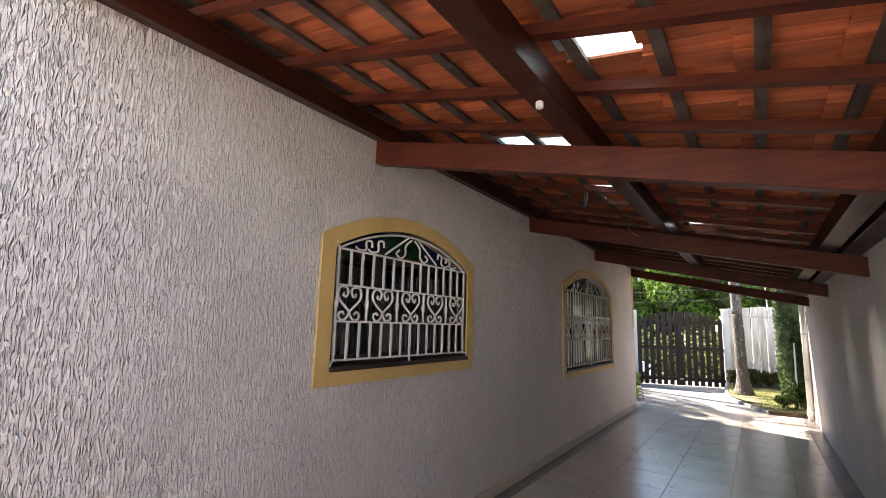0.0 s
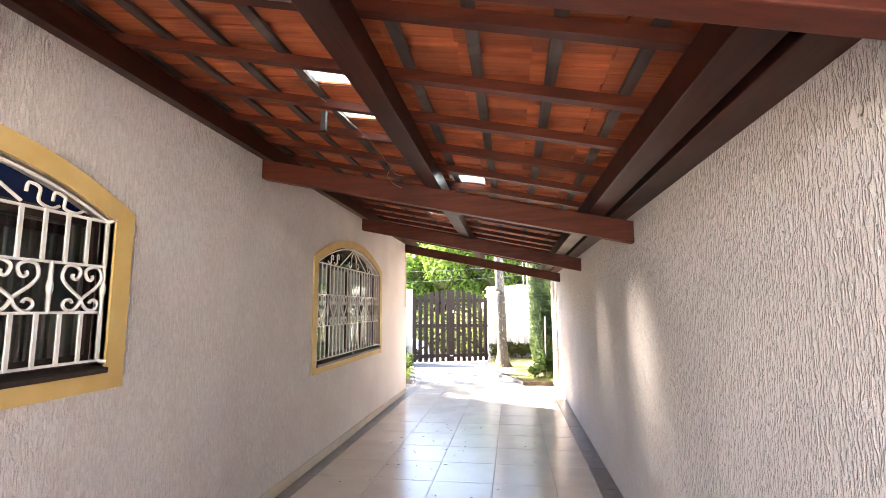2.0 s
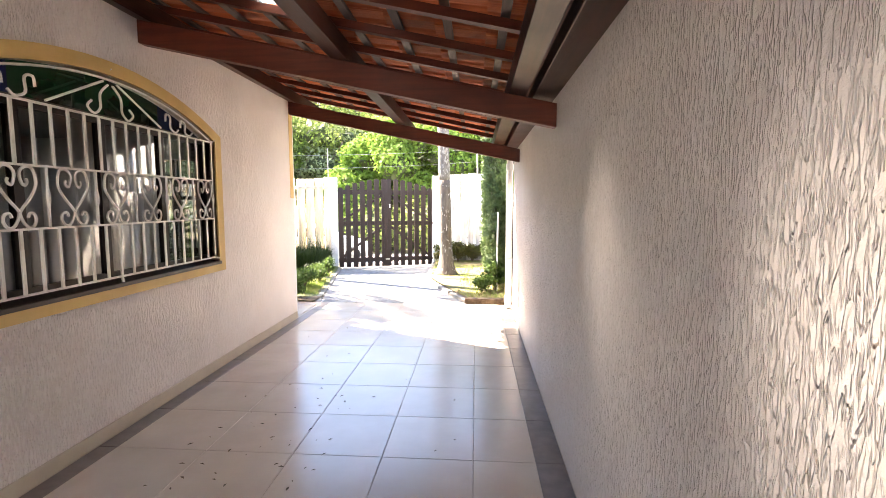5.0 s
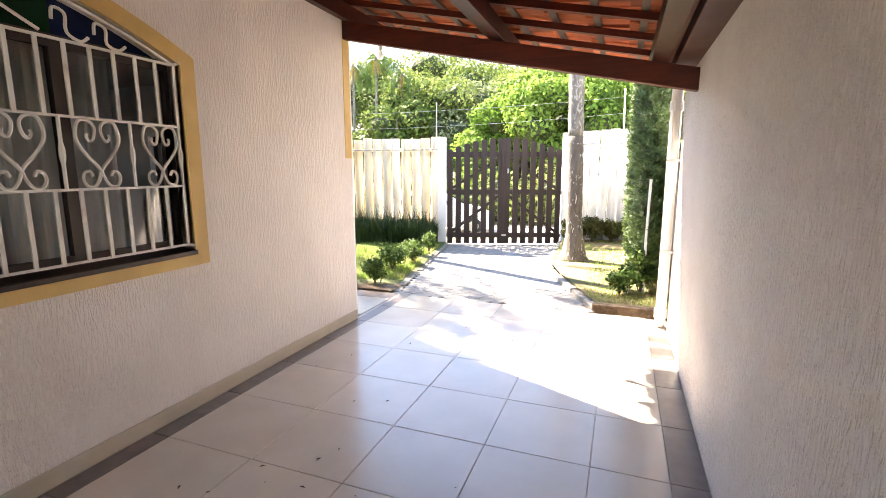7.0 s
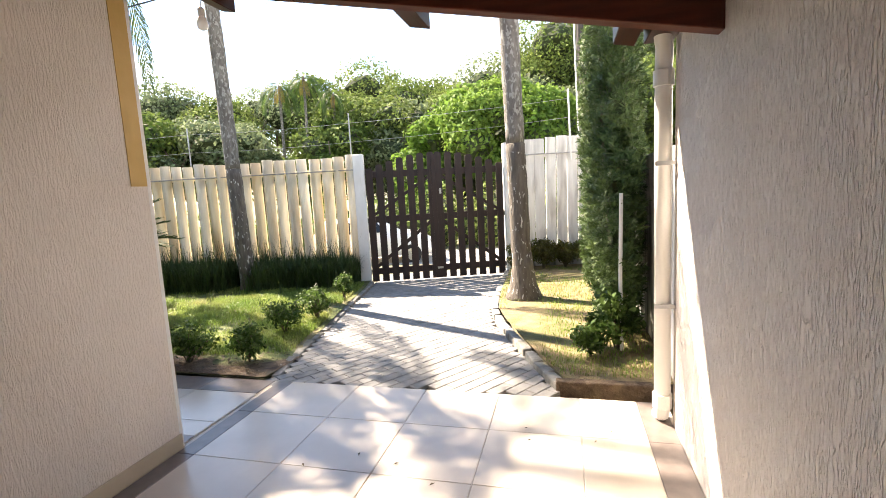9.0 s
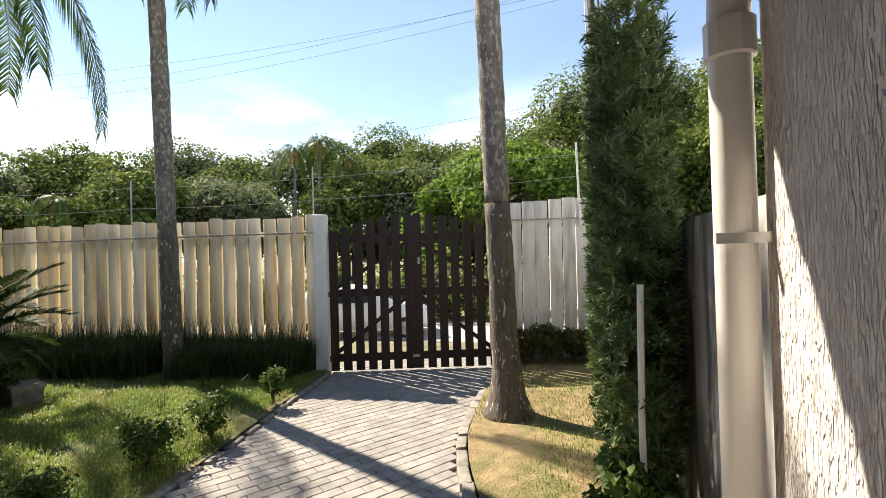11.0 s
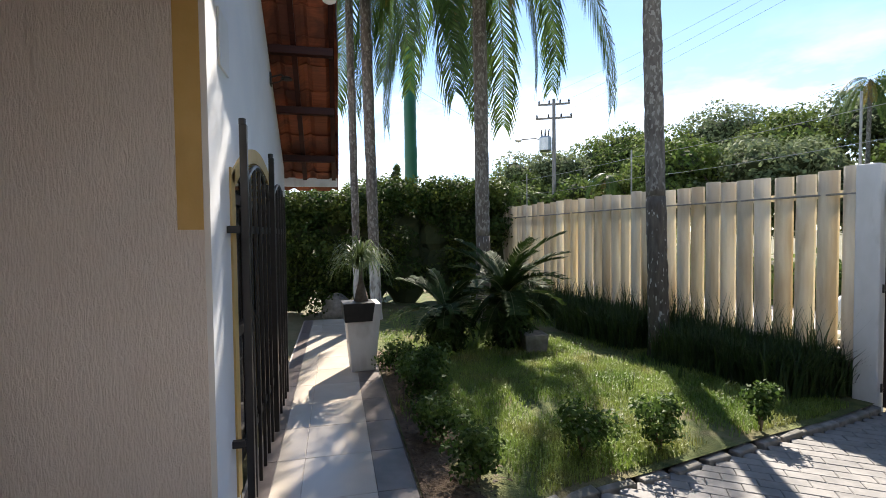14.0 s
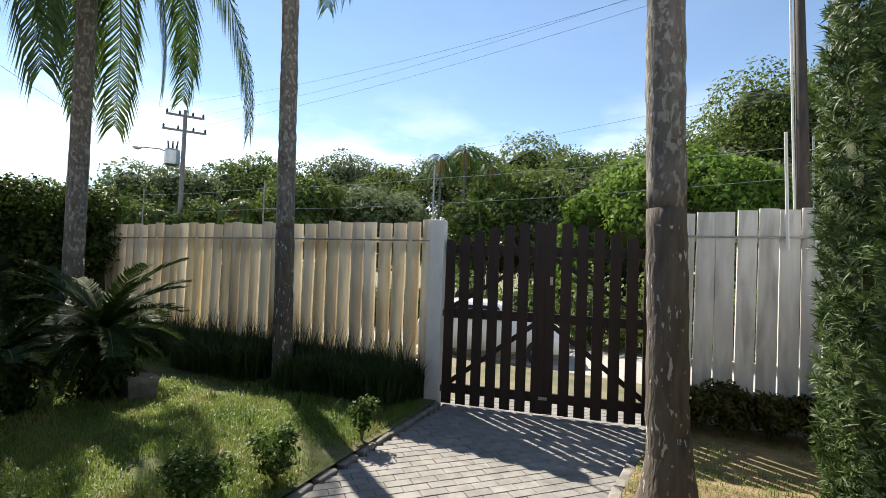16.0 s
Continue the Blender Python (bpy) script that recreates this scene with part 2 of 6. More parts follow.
M["kerb"] = surf("edging_stone", (0.20, 0.185, 0.165), (0.30, 0.28, 0.25), (14, 14, 14), 0.9, 0.6, (50, 50, 50), 0.006, stain=(0.10, 0.10, 0.07), sscale=4, samount=0.6, rnd=0.12)
M["white_iron"] = surf("white_painted_iron", (0.76, 0.74, 0.70), (0.70, 0.67, 0.62), (12, 12, 12), 0.45, 0.2, (120, 120, 120), 0.001, stain=(0.34, 0.24, 0.16), sscale=7, samount=0.4, srange=(0.6, 0.72))
M["black_iron"] = surf("black_painted_iron", (0.012, 0.011, 0.011), (0.022, 0.02, 0.019), (12, 12, 12), 0.4, 0.15, (90, 90, 90), 0.001)
M["dark_frame"] = surf("dark_window_frame", (0.022, 0.013, 0.010), (0.035, 0.02, 0.014), (30, 30, 3), 0.45, 0.2)
M["room"] = surf("room_plaster", (0.34, 0.33, 0.31), (0.40, 0.39, 0.37), (2, 2, 2), 0.8, 0.1)
M["blueglass"] = surf("coloured_fanlight", (0.008, 0.014, 0.05), (0.010, 0.02, 0.07), (2, 2, 2), 0.06)
M["greenglass"] = surf("green_fanlight", (0.006, 0.032, 0.014), (0.008, 0.045, 0.02), (2, 2, 2), 0.06)
M["curtain"] = surf("pale_curtain", (0.66, 0.66, 0.64), (0.74, 0.74, 0.72), (4, 30, 1), 0.9, 0.3, (4, 20, 1), 0.02)
M["blind"] = surf("grey_blind_fabric", (0.20, 0.20, 0.195), (0.26, 0.26, 0.25), (40, 40, 3), 0.8, 0.2, (200, 200, 30), 0.001)
M["fence"] = surf("weathered_white_board", (0.75, 0.68, 0.53), (0.85, 0.785, 0.64), (14, 14, 2.0), 0.8, 0.45, (90, 90, 9), 0.004, stain=(0.46, 0.33, 0.15), sscale=(4.5, 4.5, 0.7), samount=0.62, srange=(0.46, 0.68), rnd=0.16, sheer=0.27, tone=0.28)
fn, fl, fp = links(M["fence"])
fgeo, fsep, fmap, fmix = (fn.new("ShaderNode" + k) for k in ("NewGeometry", "SeparateXYZ", "MapRange", "Mix"))
# bare grey wood above the clamping bar, where the paint has gone
fmap.inputs["From Min"].default_value, fmap.inputs["From Max"].default_value, fmap.inputs["To Max"].default_value = 1.93, 2.0, 0.62
fmix.data_type, fmix.inputs[7].default_value = "RGBA", (0.52, 0.505, 0.485, 1)
fl.new(fgeo.outputs["Position"], fsep.inputs["Vector"])
fl.new(fsep.outputs["Z"], fmap.inputs["Value"])
fl.new(fmap.outputs["Result"], fmix.inputs["Factor"])
fl.new(fp.inputs["Base Color"].links[0].from_socket, fmix.inputs[6])
fl.new(fmix.outputs[2], fp.inputs["Base Color"])
M["post"] = surf("white_post_paint", (0.70, 0.69, 0.66), (0.76, 0.75, 0.73), (9, 9, 4), 0.75, 0.4, (60, 60, 20), 0.004, stain=(0.35, 0.32, 0.27), sscale=(5, 5, 1.6), samount=0.5, srange=(0.53, 0.7))
M["wire"] = surf("galvanised_wire", (0.30, 0.30, 0.29), (0.42, 0.42, 0.41), (20, 20, 20), 0.45, 0.1, metal=0.7)
M["cable"] = surf("black_cable", (0.02, 0.02, 0.02), (0.035, 0.035, 0.035), (5, 5, 5), 0.6)
M["gate"] = surf("brown_stained_gate", (0.015, 0.0065, 0.0045), (0.028, 0.012, 0.008), (30, 30, 3), 0.6, 0.35, (70, 70, 7), 0.003, stain=(0.028, 0.012, 0.009), sscale=(6, 6, 1.5), samount=0.6, rnd=0.12)
M["steel"] = surf("dull_steel", (0.45, 0.45, 0.44), (0.55, 0.55, 0.54), (20, 20, 20), 0.35, 0.1, metal=0.9)
M["bark"] = surf("lichen_palm_bark", (0.10, 0.086, 0.072), (0.175, 0.158, 0.138), (16, 16, 5), 0.9, 0.9, (45, 45, 14), 0.012, stain=(0.40, 0.39, 0.35), sscale=(26, 26, 14), samount=0.55, srange=(0.52, 0.60))
M["bark_dark"] = surf("peeling_painted_bark", (0.085, 0.07, 0.058), (0.14, 0.12, 0.10), (22, 22, 5), 0.9, 1.0, (45, 45, 12), 0.014, stain=(0.60, 0.59, 0.56), sscale=(30, 30, 11), samount=0.75, srange=(0.615, 0.65))
M["bark_white"] = surf("whitewashed_bark", (0.56, 0.54, 0.50), (0.66, 0.64, 0.60), (16, 16, 5), 0.9, 0.8, (45, 45, 14), 0.01, stain=(0.20, 0.17, 0.14), sscale=(10, 10, 4), samount=0.8, srange=(0.5, 0.6))
M["frond"] = surf("palm_leaflet", (0.045, 0.090, 0.018), (0.095, 0.15, 0.036), (3, 3, 3), 0.5, island=0.3, sheer=0.4, spec=0.25)
M["frond_old"] = surf("yellowing_leaflet", (0.22, 0.16, 0.035), (0.30, 0.22, 0.06), (3, 3, 3), 0.55, island=0.3, sheer=0.35)
M["rachis"] = surf("leaf_stalk", (0.10, 0.12, 0.04), (0.16, 0.17, 0.06), (9, 9, 9), 0.5)
M["cycad"] = surf("cycad_leaflet", (0.022, 0.045, 0.012), (0.052, 0.082, 0.022), (4, 4, 4), 0.65, island=0.3, sheer=0.2, spec=0.12)
M["strap"] = surf("strap_leaf", (0.11, 0.16, 0.045), (0.19, 0.24, 0.085), (4, 4, 4), 0.4, island=0.25, sheer=0.35)
M["leaf"] = surf("shrub_leaf", (0.045, 0.088, 0.018), (0.10, 0.16, 0.038), (5, 5, 5), 0.55, island=0.35, sheer=0.35, spec=0.2)
M["bronze_leaf"] = surf("bronze_green_leaf", (0.070, 0.060, 0.018), (0.115, 0.125, 0.030), (5, 5, 5), 0.5, island=0.4, sheer=0.3, spec=0.2)
M["hedge"] = surf("hedge_leaf", (0.035, 0.066, 0.015), (0.12, 0.15, 0.032), (2, 2, 2), 0.6, island=0.4, sheer=0.3, spec=0.15, lo=0.42, hi=0.72)
M["yew"] = surf("narrow_dark_leaf", (0.040, 0.075, 0.024), (0.105, 0.155, 0.048), (3, 3, 3), 0.5, island=0.35, sheer=0.25, spec=0.2)
M["forest"] = surf("forest_leaf", (0.085, 0.135, 0.030), (0.20, 0.25, 0.070), (0.35, 0.35, 0.35), 0.7, island=0.4, sheer=0.28, spec=0.1)
M["forest_pale"] = surf("grey_green_leaf", (0.13, 0.17, 0.08), (0.22, 0.26, 0.14), (0.5, 0.5, 0.5), 0.7, island=0.3, sheer=0.35, spec=0.1)
M["vine"] = surf("bright_vine_leaf", (0.095, 0.175, 0.028), (0.175, 0.27, 0.052), (0.6, 0.6, 0.6), 0.65, island=0.3, sheer=0.4, spec=0.12)
# dark green that stands in for the shade deep inside plants
M["shade_core"] = surf("dark_shaded_core", (0.030, 0.042, 0.014), (0.055, 0.068, 0.026), (3, 3, 3), 0.95)
M["grass"] = surf("lawn_blade", (0.135, 0.223, 0.034), (0.270, 0.351, 0.081), (1.6, 1.6, 1.6), 0.5, island=0.35, sheer=0.35, stain=(0.30, 0.25, 0.10), sscale=1.5, samount=0.6)
M["lily"] = surf("border_grass_blade", (0.030, 0.058, 0.015), (0.062, 0.10, 0.028), (3, 3, 3), 0.5, island=0.35, sheer=0.3)
M["twig"] = surf("twig", (0.10, 0.075, 0.05), (0.16, 0.125, 0.09), (20, 20, 20), 0.9, 0.4)
M["pot"] = surf("white_cement_pot", (0.60, 0.58, 0.54), (0.68, 0.66, 0.62), (6, 6, 4), 0.7, 0.25, (60, 60, 40), 0.002, stain=(0.34, 0.30, 0.24), sscale=(5, 5, 2), samount=0.4)
M["darkpole"] = surf("dark_tarred_pole", (0.035, 0.028, 0.024), (0.065, 0.052, 0.044), (14, 14, 2), 0.8, 0.4)
M["sideboard"] = surf("greying_white_board", (0.60, 0.58, 0.545), (0.72, 0.70, 0.66), (14, 14, 2.0), 0.8, 0.45, (90, 90, 9), 0.004, stain=(0.33, 0.30, 0.27), sscale=(6, 6, 1.2), samount=0.7, srange=(0.48, 0.68), rnd=0.08)
M["greenpole"] = surf("green_painted_steel", (0.012, 0.11, 0.055), (0.018, 0.14, 0.075), (3, 3, 1), 0.45, 0.1)
M["polewood"] = surf("grey_utility_pole", (0.20, 0.18, 0.16), (0.28, 0.26, 0.24), (12, 12, 2), 0.85, 0.3)
M["carpaint"] = surf("white_car_paint", (0.78, 0.78, 0.78), (0.82, 0.82, 0.82), (2, 2, 2), 0.18)
M["tyre"] = surf("tyre_rubber", (0.018, 0.018, 0.018), (0.028, 0.028, 0.028), (20, 20, 20), 0.8)
M["carglass"] = surf("tinted_car_glass", (0.012, 0.014, 0.016), (0.016, 0.018, 0.02), (2, 2, 2), 0.05)
M["bulb"] = surf("milk_glass_bulb", (0.82, 0.82, 0.80), (0.86, 0.86, 0.84), (5, 5, 5), 0.25)
M["plastic"] = surf("white_plastic", (0.72, 0.71, 0.68), (0.77, 0.76, 0.74), (6, 6, 3), 0.4, 0.05, stain=(0.5, 0.46, 0.4), sscale=(4, 4, 1), samount=0.35)
M["litter"] = surf("dry_leaf", (0.06, 0.045, 0.03), (0.15, 0.105, 0.06), (30, 30, 30), 0.8, island=0.5)


def glassy(name, tint, rough=0.02):
    m = bpy.data.materials.new(name)
    n, l, p = links(m)
    p.inputs["Base Color"].default_value = (*tint, 1)
    p.inputs["Roughness"].default_value, p.inputs["Transmission Weight"].default_value, p.inputs["IOR"].default_value = rough, 1.0, 1.5
    return m


M["glass"] = glassy("window_glass", (0.75, 0.78, 0.78))


def cloudy_glass(name):
    """Dusty ribbed glass: part of the light passes straight, part is scattered, less straight towards the rim."""
    m = bpy.data.materials.new(name)
    n, l, p = links(m)
    # round falloff put in so the sun patch it throws gets a soft edge
    tc, mp, gr, rp = n.new("ShaderNodeTexCoord"), n.new("ShaderNodeMapping"), n.new("ShaderNodeTexGradient"), n.new("ShaderNodeMapRange")
    mp.inputs["Location"].default_value, mp.inputs["Scale"].default_value = (-1, -1, 0), (2, 2, 0)
    gr.gradient_type = "SPHERICAL"
    rp.inputs["To Max"].default_value = 0.14
    tp, tl, gl, a, c = (n.new("ShaderNode" + k) for k in ("BsdfTransparent", "BsdfTranslucent", "BsdfGlossy", "MixShader", "MixShader"))
    tl.inputs["Color"].default_value = (0.80, 0.90, 0.92, 1)
    gl.inputs["Roughness"].default_value = 0.2
    c.inputs[0].default_value = 0.08
    l.new(tc.outputs["Generated"], mp.inputs["Vector"])
    l.new(mp.outputs["Vector"], gr.inputs["Vector"])
    l.new(gr.outputs["Fac"], rp.inputs["Value"])
    l.new(rp.outputs["Result"], a.inputs[0])
    l.new(tl.outputs[0], a.inputs[1])
    l.new(tp.outputs[0], a.inputs[2])
    l.new(a.outputs[0], c.inputs[1])
    l.new(gl.outputs[0], c.inputs[2])
    l.new(c.outputs[0], n["Material Output"].inputs["Surface"])
    return m


M["roof_glass"] = cloudy_glass("ribbed_glass_tile")


# ---- mesh helpers ----
def mesh_of(name, verts, faces, material, smooth=False):
    me = bpy.data.meshes.new(name)
    me.from_pydata([tuple(v) for v in verts], [], faces)
    if material is not None:
        me.materials.append(material)
    if smooth:
        me.polygons.foreach_set("use_smooth", [True] * len(me.polygons))
    me.update()
    return me


class Bag:
    """Collects vertices and faces for one mesh."""

    def __init__(self):
        self.v, self.f = [], []

    def quad(self, a, b, c, d):
        k = len(self.v)
        self.v += [a, b, c, d]
        self.f.append((k, k + 1, k + 2, k + 3))

    def tri(self, a, b, c):
        k = len(self.v)
        self.v += [a, b, c]
        self.f.append((k, k + 1, k + 2))

    def hexa(self, p):
        """Eight corners: bottom ring, then top ring, both counter-clockwise from above."""
        k = len(self.v)
        self.v += [tuple(q) for q in p]
        for f in ((3, 2, 1, 0), (4, 5, 6, 7), (0, 1, 5, 4), (1, 2, 6, 5), (2, 3, 7, 6), (3, 0, 4, 7)):
            self.f.append(tuple(k + i for i in f))

    def box(self, x0, x1, y0, y1, z0, z1):
        self.hexa([(x0, y0, z0), (x1, y0, z0), (x1, y1, z0), (x0, y1, z0), (x0, y0, z1), (x1, y0, z1), (x1, y1, z1), (x0, y1, z1)])

    def tube(self, pts, r, n=6, cap=True):
        """Round bar along points; r is a number or one for each point."""
        pts = [Vector(p) for p in pts]
        rr = r if isinstance(r, (list, tuple)) else [r] * len(pts)
        k = len(self.v)
        up = None
        for i, p in enumerate(pts):
            d = (pts[min(i + 1, len(pts) - 1)] - pts[max(i - 1, 0)]).normalized()
            if up is None:
                up = d.orthogonal().normalized()
            up = (up - d * up.dot(d))
            up = up.normalized() if up.length > 1e-6 else d.orthogonal().normalized()
            side = d.cross(up)
            for j in range(n):
                a = math.tau * j / n
                self.v.append(tuple(p + (up * math.cos(a) + side * math.sin(a)) * rr[i]))
        for i in range(len(pts) - 1):
            for j in range(n):
                a, b = k + i * n + j, k + i * n + (j + 1) % n
                self.f.append((a, b, b + n, a + n))
        if cap:
            self.f.append(tuple(k + n - 1 - j for j in range(n)))
            self.f.append(tuple(k + (len(pts) - 1) * n + j for j in range(n)))

    def lathe(self, prof, c=(0, 0, 0), n=20):
        """Profile of (radius, z) turned round the upright through c."""
        k = len(self.v)
        for r, z in prof:
            for j in range(n):
                a = math.tau * j / n
                self.v.append((c[0] + r * math.cos(a), c[1] + r * math.sin(a), c[2] + z))
        for i in range(len(prof) - 1):
            for j in range(n):
                a, b = k + i * n + j, k + i * n + (j + 1) % n
                self.f.append((a, b, b + n, a + n))
        self.f.append(tuple(k + n - 1 - j for j in range(n)))
        self.f.append(tuple(k + (len(prof) - 1) * n + j for j in range(n)))

    def mesh(self, name, material, smooth=False):
        return mesh_of(name, self.v, self.f, material, smooth)


def bevelled(bag, name, material, width=0.004, smooth=False):
    """A mesh from a bag with its edges rounded off."""
    bm = bmesh.new()
    vs = [bm.verts.new(v) for v in bag.v]
    for f in bag.f:
        bm.faces.new([vs[i] for i in f])
    bm.normal_update()
    sharp = [e for e in bm.edges if len(e.link_faces) == 2 and e.calc_face_angle(0) > 0.5]
    bmesh.ops.bevel(bm, geom=sharp, offset=width, segments=2, profile=0.5, affect="EDGES", clamp_overlap=True)
    me = bpy.data.meshes.new(name)
    bm.to_mesh(me)
    bm.free()
    me.materials.append(material)
    return me


def thing(name, label, category, at=(0, 0, 0), group="", kind="", turn=0.0):
    ob = tagged(new(name), label, category, group, kind)
    ob.empty_display_size = 0.1
    ob.matrix_basis = pose(*at, 0, 0, turn)
    return ob


def part(name, me, parent, label="", at=None):
    """One mesh as one part under a thing or part; at: a local pose."""
    ob = new(name, me)
    ob.parent = parent
    if at is not None:
        ob.matrix_basis = at
    if label:
        ob["label"] = label
    return ob


def setting(name, me, label, category):
    return tagged(new(name, me), label, category, kind="structure")


# ---- large structure ----
XL, XR, YF = -2.34, 0.66, 11.96
# far end, ridge and pitch of the house
XE, RX, RS = -5.95, -3.72, 0.75


def under(x):
    """Height of the cross beams' underside."""
    return 2.236 - 0.21 * x


def lie(x, y):
    """Height of the bare ground."""
    if y < 13.02:
        return -0.14
    if y < 18.4:
        return -0.075 - 0.018 * (y - 13)
    return max(-0.70, -0.175 - 0.105 * (y - 18.4))


# ground: one sheet to the horizon
gx = [-900, -300, -120, -60, -40, -28] + [-20 + 1.0 * i for i in range(31)] + [18, 30, 60, 120, 300, 900]
gy = [-900, -200, -60, -20, -8, 0, 8, 12.99] + [13 + 0.6 * i for i in range(10)] + [19.4 + 0.8 * i for i in range(10)] + [30, 40, 60, 100, 300, 1200]
gv = [(x, y, lie(x, y)) for y in gy for x in gx]
gf = [(j * len(gx) + i, j * len(gx) + i + 1, (j + 1) * len(gx) + i + 1, (j + 1) * len(gx) + i) for j in range(len(gy) - 1) for i in range(len(gx) - 1)]
setting("ground", mesh_of("ground", gv, gf, M["field"]), "patchy grass and sandy ground out to the woods", "ground")

# street outside the gate
rb = Bag()
ry = [18.75, 19.6, 20.4, 21.2, 22.0, 22.8, 23.6, 25.0, 27.5]
for a, b in zip(ry, ry[1:]):
    rb.quad((-60, a - 8.2, lie(0, a) + 0.02), (40, a + 4.5, lie(0, a) + 0.02), (40, b + 4.5, lie(0, b) + 0.02), (-60, b - 8.2, lie(0, b) + 0.02))
setting("road", rb.mesh("road", M["road"]), "pale sunlit street running past the gate", "road")

# floor slab with joint mortar
fb = Bag()
fb.box(XL - 0.02, XR + 0.02, -7.0, 13.02, -0.12, -0.006)
# unseen yard floor, added as a sunlit bounce surface
fb.box(-9.0, XL - 0.02, -7.0, 1.4, -0.12, -0.006)
fb.box(-9.2, XL - 0.03, YF - 0.02, 13.03, -0.12, -0.006)
floor = setting("floor", fb.mesh("floor", M["grout"]), "beige glazed tile floor with dark grey borders", "floor")


def arch_z(y, y0, y1, zs, rise):
    """Height of a flat arch over the span y0 to y1, springing at zs."""
    u = (2 * y - y0 - y1) / (y1 - y0)
    return zs + rise * (1 - u * u)


WIN = [dict(y0=3.30, y1=4.935, z0=1.335, zs=2.085, rise=0.21), dict(y0=7.60, y1=10.05, z0=1.03, zs=2.14, rise=0.28)]

# left wall, pierced by two arched windows
wb = Bag()
T = 0.2
top = 3.02
edges = [1.5]
for w in WIN:
    wb.box(XL - T, XL, edges[-1], w["y0"], 0.0, top)
    wb.box(XL - T, XL, w["y0"], w["y1"], 0.0, w["z0"])
    n = 24
    for i in range(n):
        a, b = w["y0"] + (w["y1"] - w["y0"]) * i / n, w["y0"] + (w["y1"] - w["y0"]) * (i + 1) / n
        za, zb = (arch_z(q, w["y0"], w["y1"], w["zs"], w["rise"]) for q in (a, b))
        wb.hexa([(XL - T, a, za), (XL, a, za), (XL, b, zb), (XL - T, b, zb), (XL - T, a, top), (XL, a, top), (XL, b, top), (XL - T, b, top)])
    edges.append(w["y1"])
wb.box(XL - T, XL, edges[-1], YF + 0.003, 0.0, top)
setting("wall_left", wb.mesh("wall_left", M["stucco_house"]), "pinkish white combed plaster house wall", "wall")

# right wall
b = Bag()
# its unseen rear run is lengthened to bounce sunlight into the passage
b.box(XR, XR + 0.16, -7.0, 12.72, 0.0, 2.36)
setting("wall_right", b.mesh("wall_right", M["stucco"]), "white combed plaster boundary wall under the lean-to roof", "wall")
# unseen walls added behind to throw sunlight back into the passage
b = Bag()
b.box(-9.2, XR + 0.16, -7.2, -7.0, 0.0, 2.4)
b.box(-9.2, -9.0, -7.0, 11.5, 0.0, 2.2)
setting("wall_back", b.mesh("wall_back", M["white_wall"]), "unseen plain white wall closing the yard behind, added to bounce sunlight", "wall")
b = Bag()
b.box(XE, XL - T, 1.3, 1.5, 0.0, 2.95)
setting("wall_rear", b.mesh("wall_rear", M["white_wall"]), "plain white rear wall of the house", "wall")

# gable front of the house with a glazed arched door
def gable(x):
    """Underside of the main roof."""
    return 2.40 + RS * (RX - XE) - RS * abs(x - RX)


b = Bag()
DX0, DX1 = -4.85, -3.00


def pier(bag, x0, x1, z0a, z0b, n=1):
    """Piece of the front wall from a sloping foot up to the roof."""
    for i in range(n):
        a, c = x0 + (x1 - x0) * i / n, x0 + (x1 - x0) * (i + 1) / n
        fa, fc = z0a(a) if callable(z0a) else z0a, z0a(c) if callable(z0a) else z0b
        bag.hexa([(a, YF - 0.2, fa), (c, YF - 0.2, fc), (c, YF, fc), (a, YF, fa), (a, YF - 0.2, gable(a)), (c, YF - 0.2, gable(c)), (c, YF, gable(c)), (a, YF, gable(a))])


pier(b, DX1, XL - T, 0.0, 0.0)
pier(b, XE, DX0, 0.0, 0.0)


def door_head(x):
    return arch_z(x, DX0, DX1, 1.90, 0.25)


pier(b, DX0, RX, door_head, None, 10)
pier(b, RX, DX1, door_head, None, 8)
b.box(XL - T, XL, YF + 0.004, YF + 0.03, 0.0, 3.0)
setting("wall_front", b.mesh("wall_front", M["white_wall"]), "smooth white painted gable wall of the house", "wall")
# rooms behind the windows
b = Bag()
b.box(XE, XE + 0.2, 1.5, YF - 0.2, 0, 2.55)
b.box(XE + 0.2, XL - T, 6.2, 6.3, 0, 2.44)
setting("wall_inner", b.mesh("wall_inner", M["room"]), "dim plastered walls of the rooms inside", "wall")
b = Bag()
b.box(XE + 0.2, XL - T, 1.5, YF - 0.2, -0.1, 0.02)
setting("floor_inner", b.mesh("floor_inner", M["grout"]), "dark floor of the rooms inside", "floor")
b = Bag()
b.box(XE + 0.2, XL - T, 1.5, YF - 0.2, 2.44, 2.54)
setting("ceiling_inner", b.mesh("ceiling_inner", M["room"]), "plain ceiling of the rooms inside", "ceiling")

# skirting and painted strip
b = Bag()
b.box(XL, XL + 0.012, 1.5, YF + 0.012, 0.0, 0.095)
setting("baseboard", bevelled(b, "baseboard", M["base"], 0.003), "beige tiled skirting along the plaster wall", "baseboard")
b = Bag()
b.box(XL, XL + 0.004, YF - 0.105, YF + 0.002, 1.64, 2.75)
setting("trim", b.mesh("trim", M["yellow"]), "ochre painted strip on the wall's corner", "trim")

# mossy boundary wall past the passage, and the next house
b = Bag()
b.box(0.78, 0.92, 12.72, 18.9, -0.2, 1.75)
setting("wall_boundary", b.mesh("wall_boundary", M["dirty_wall"]), "mould-streaked low boundary wall behind the shrubs", "wall")
b = Bag()
b.box(1.9, 6.0, 13.0, 16.6, -0.3, 4.2)
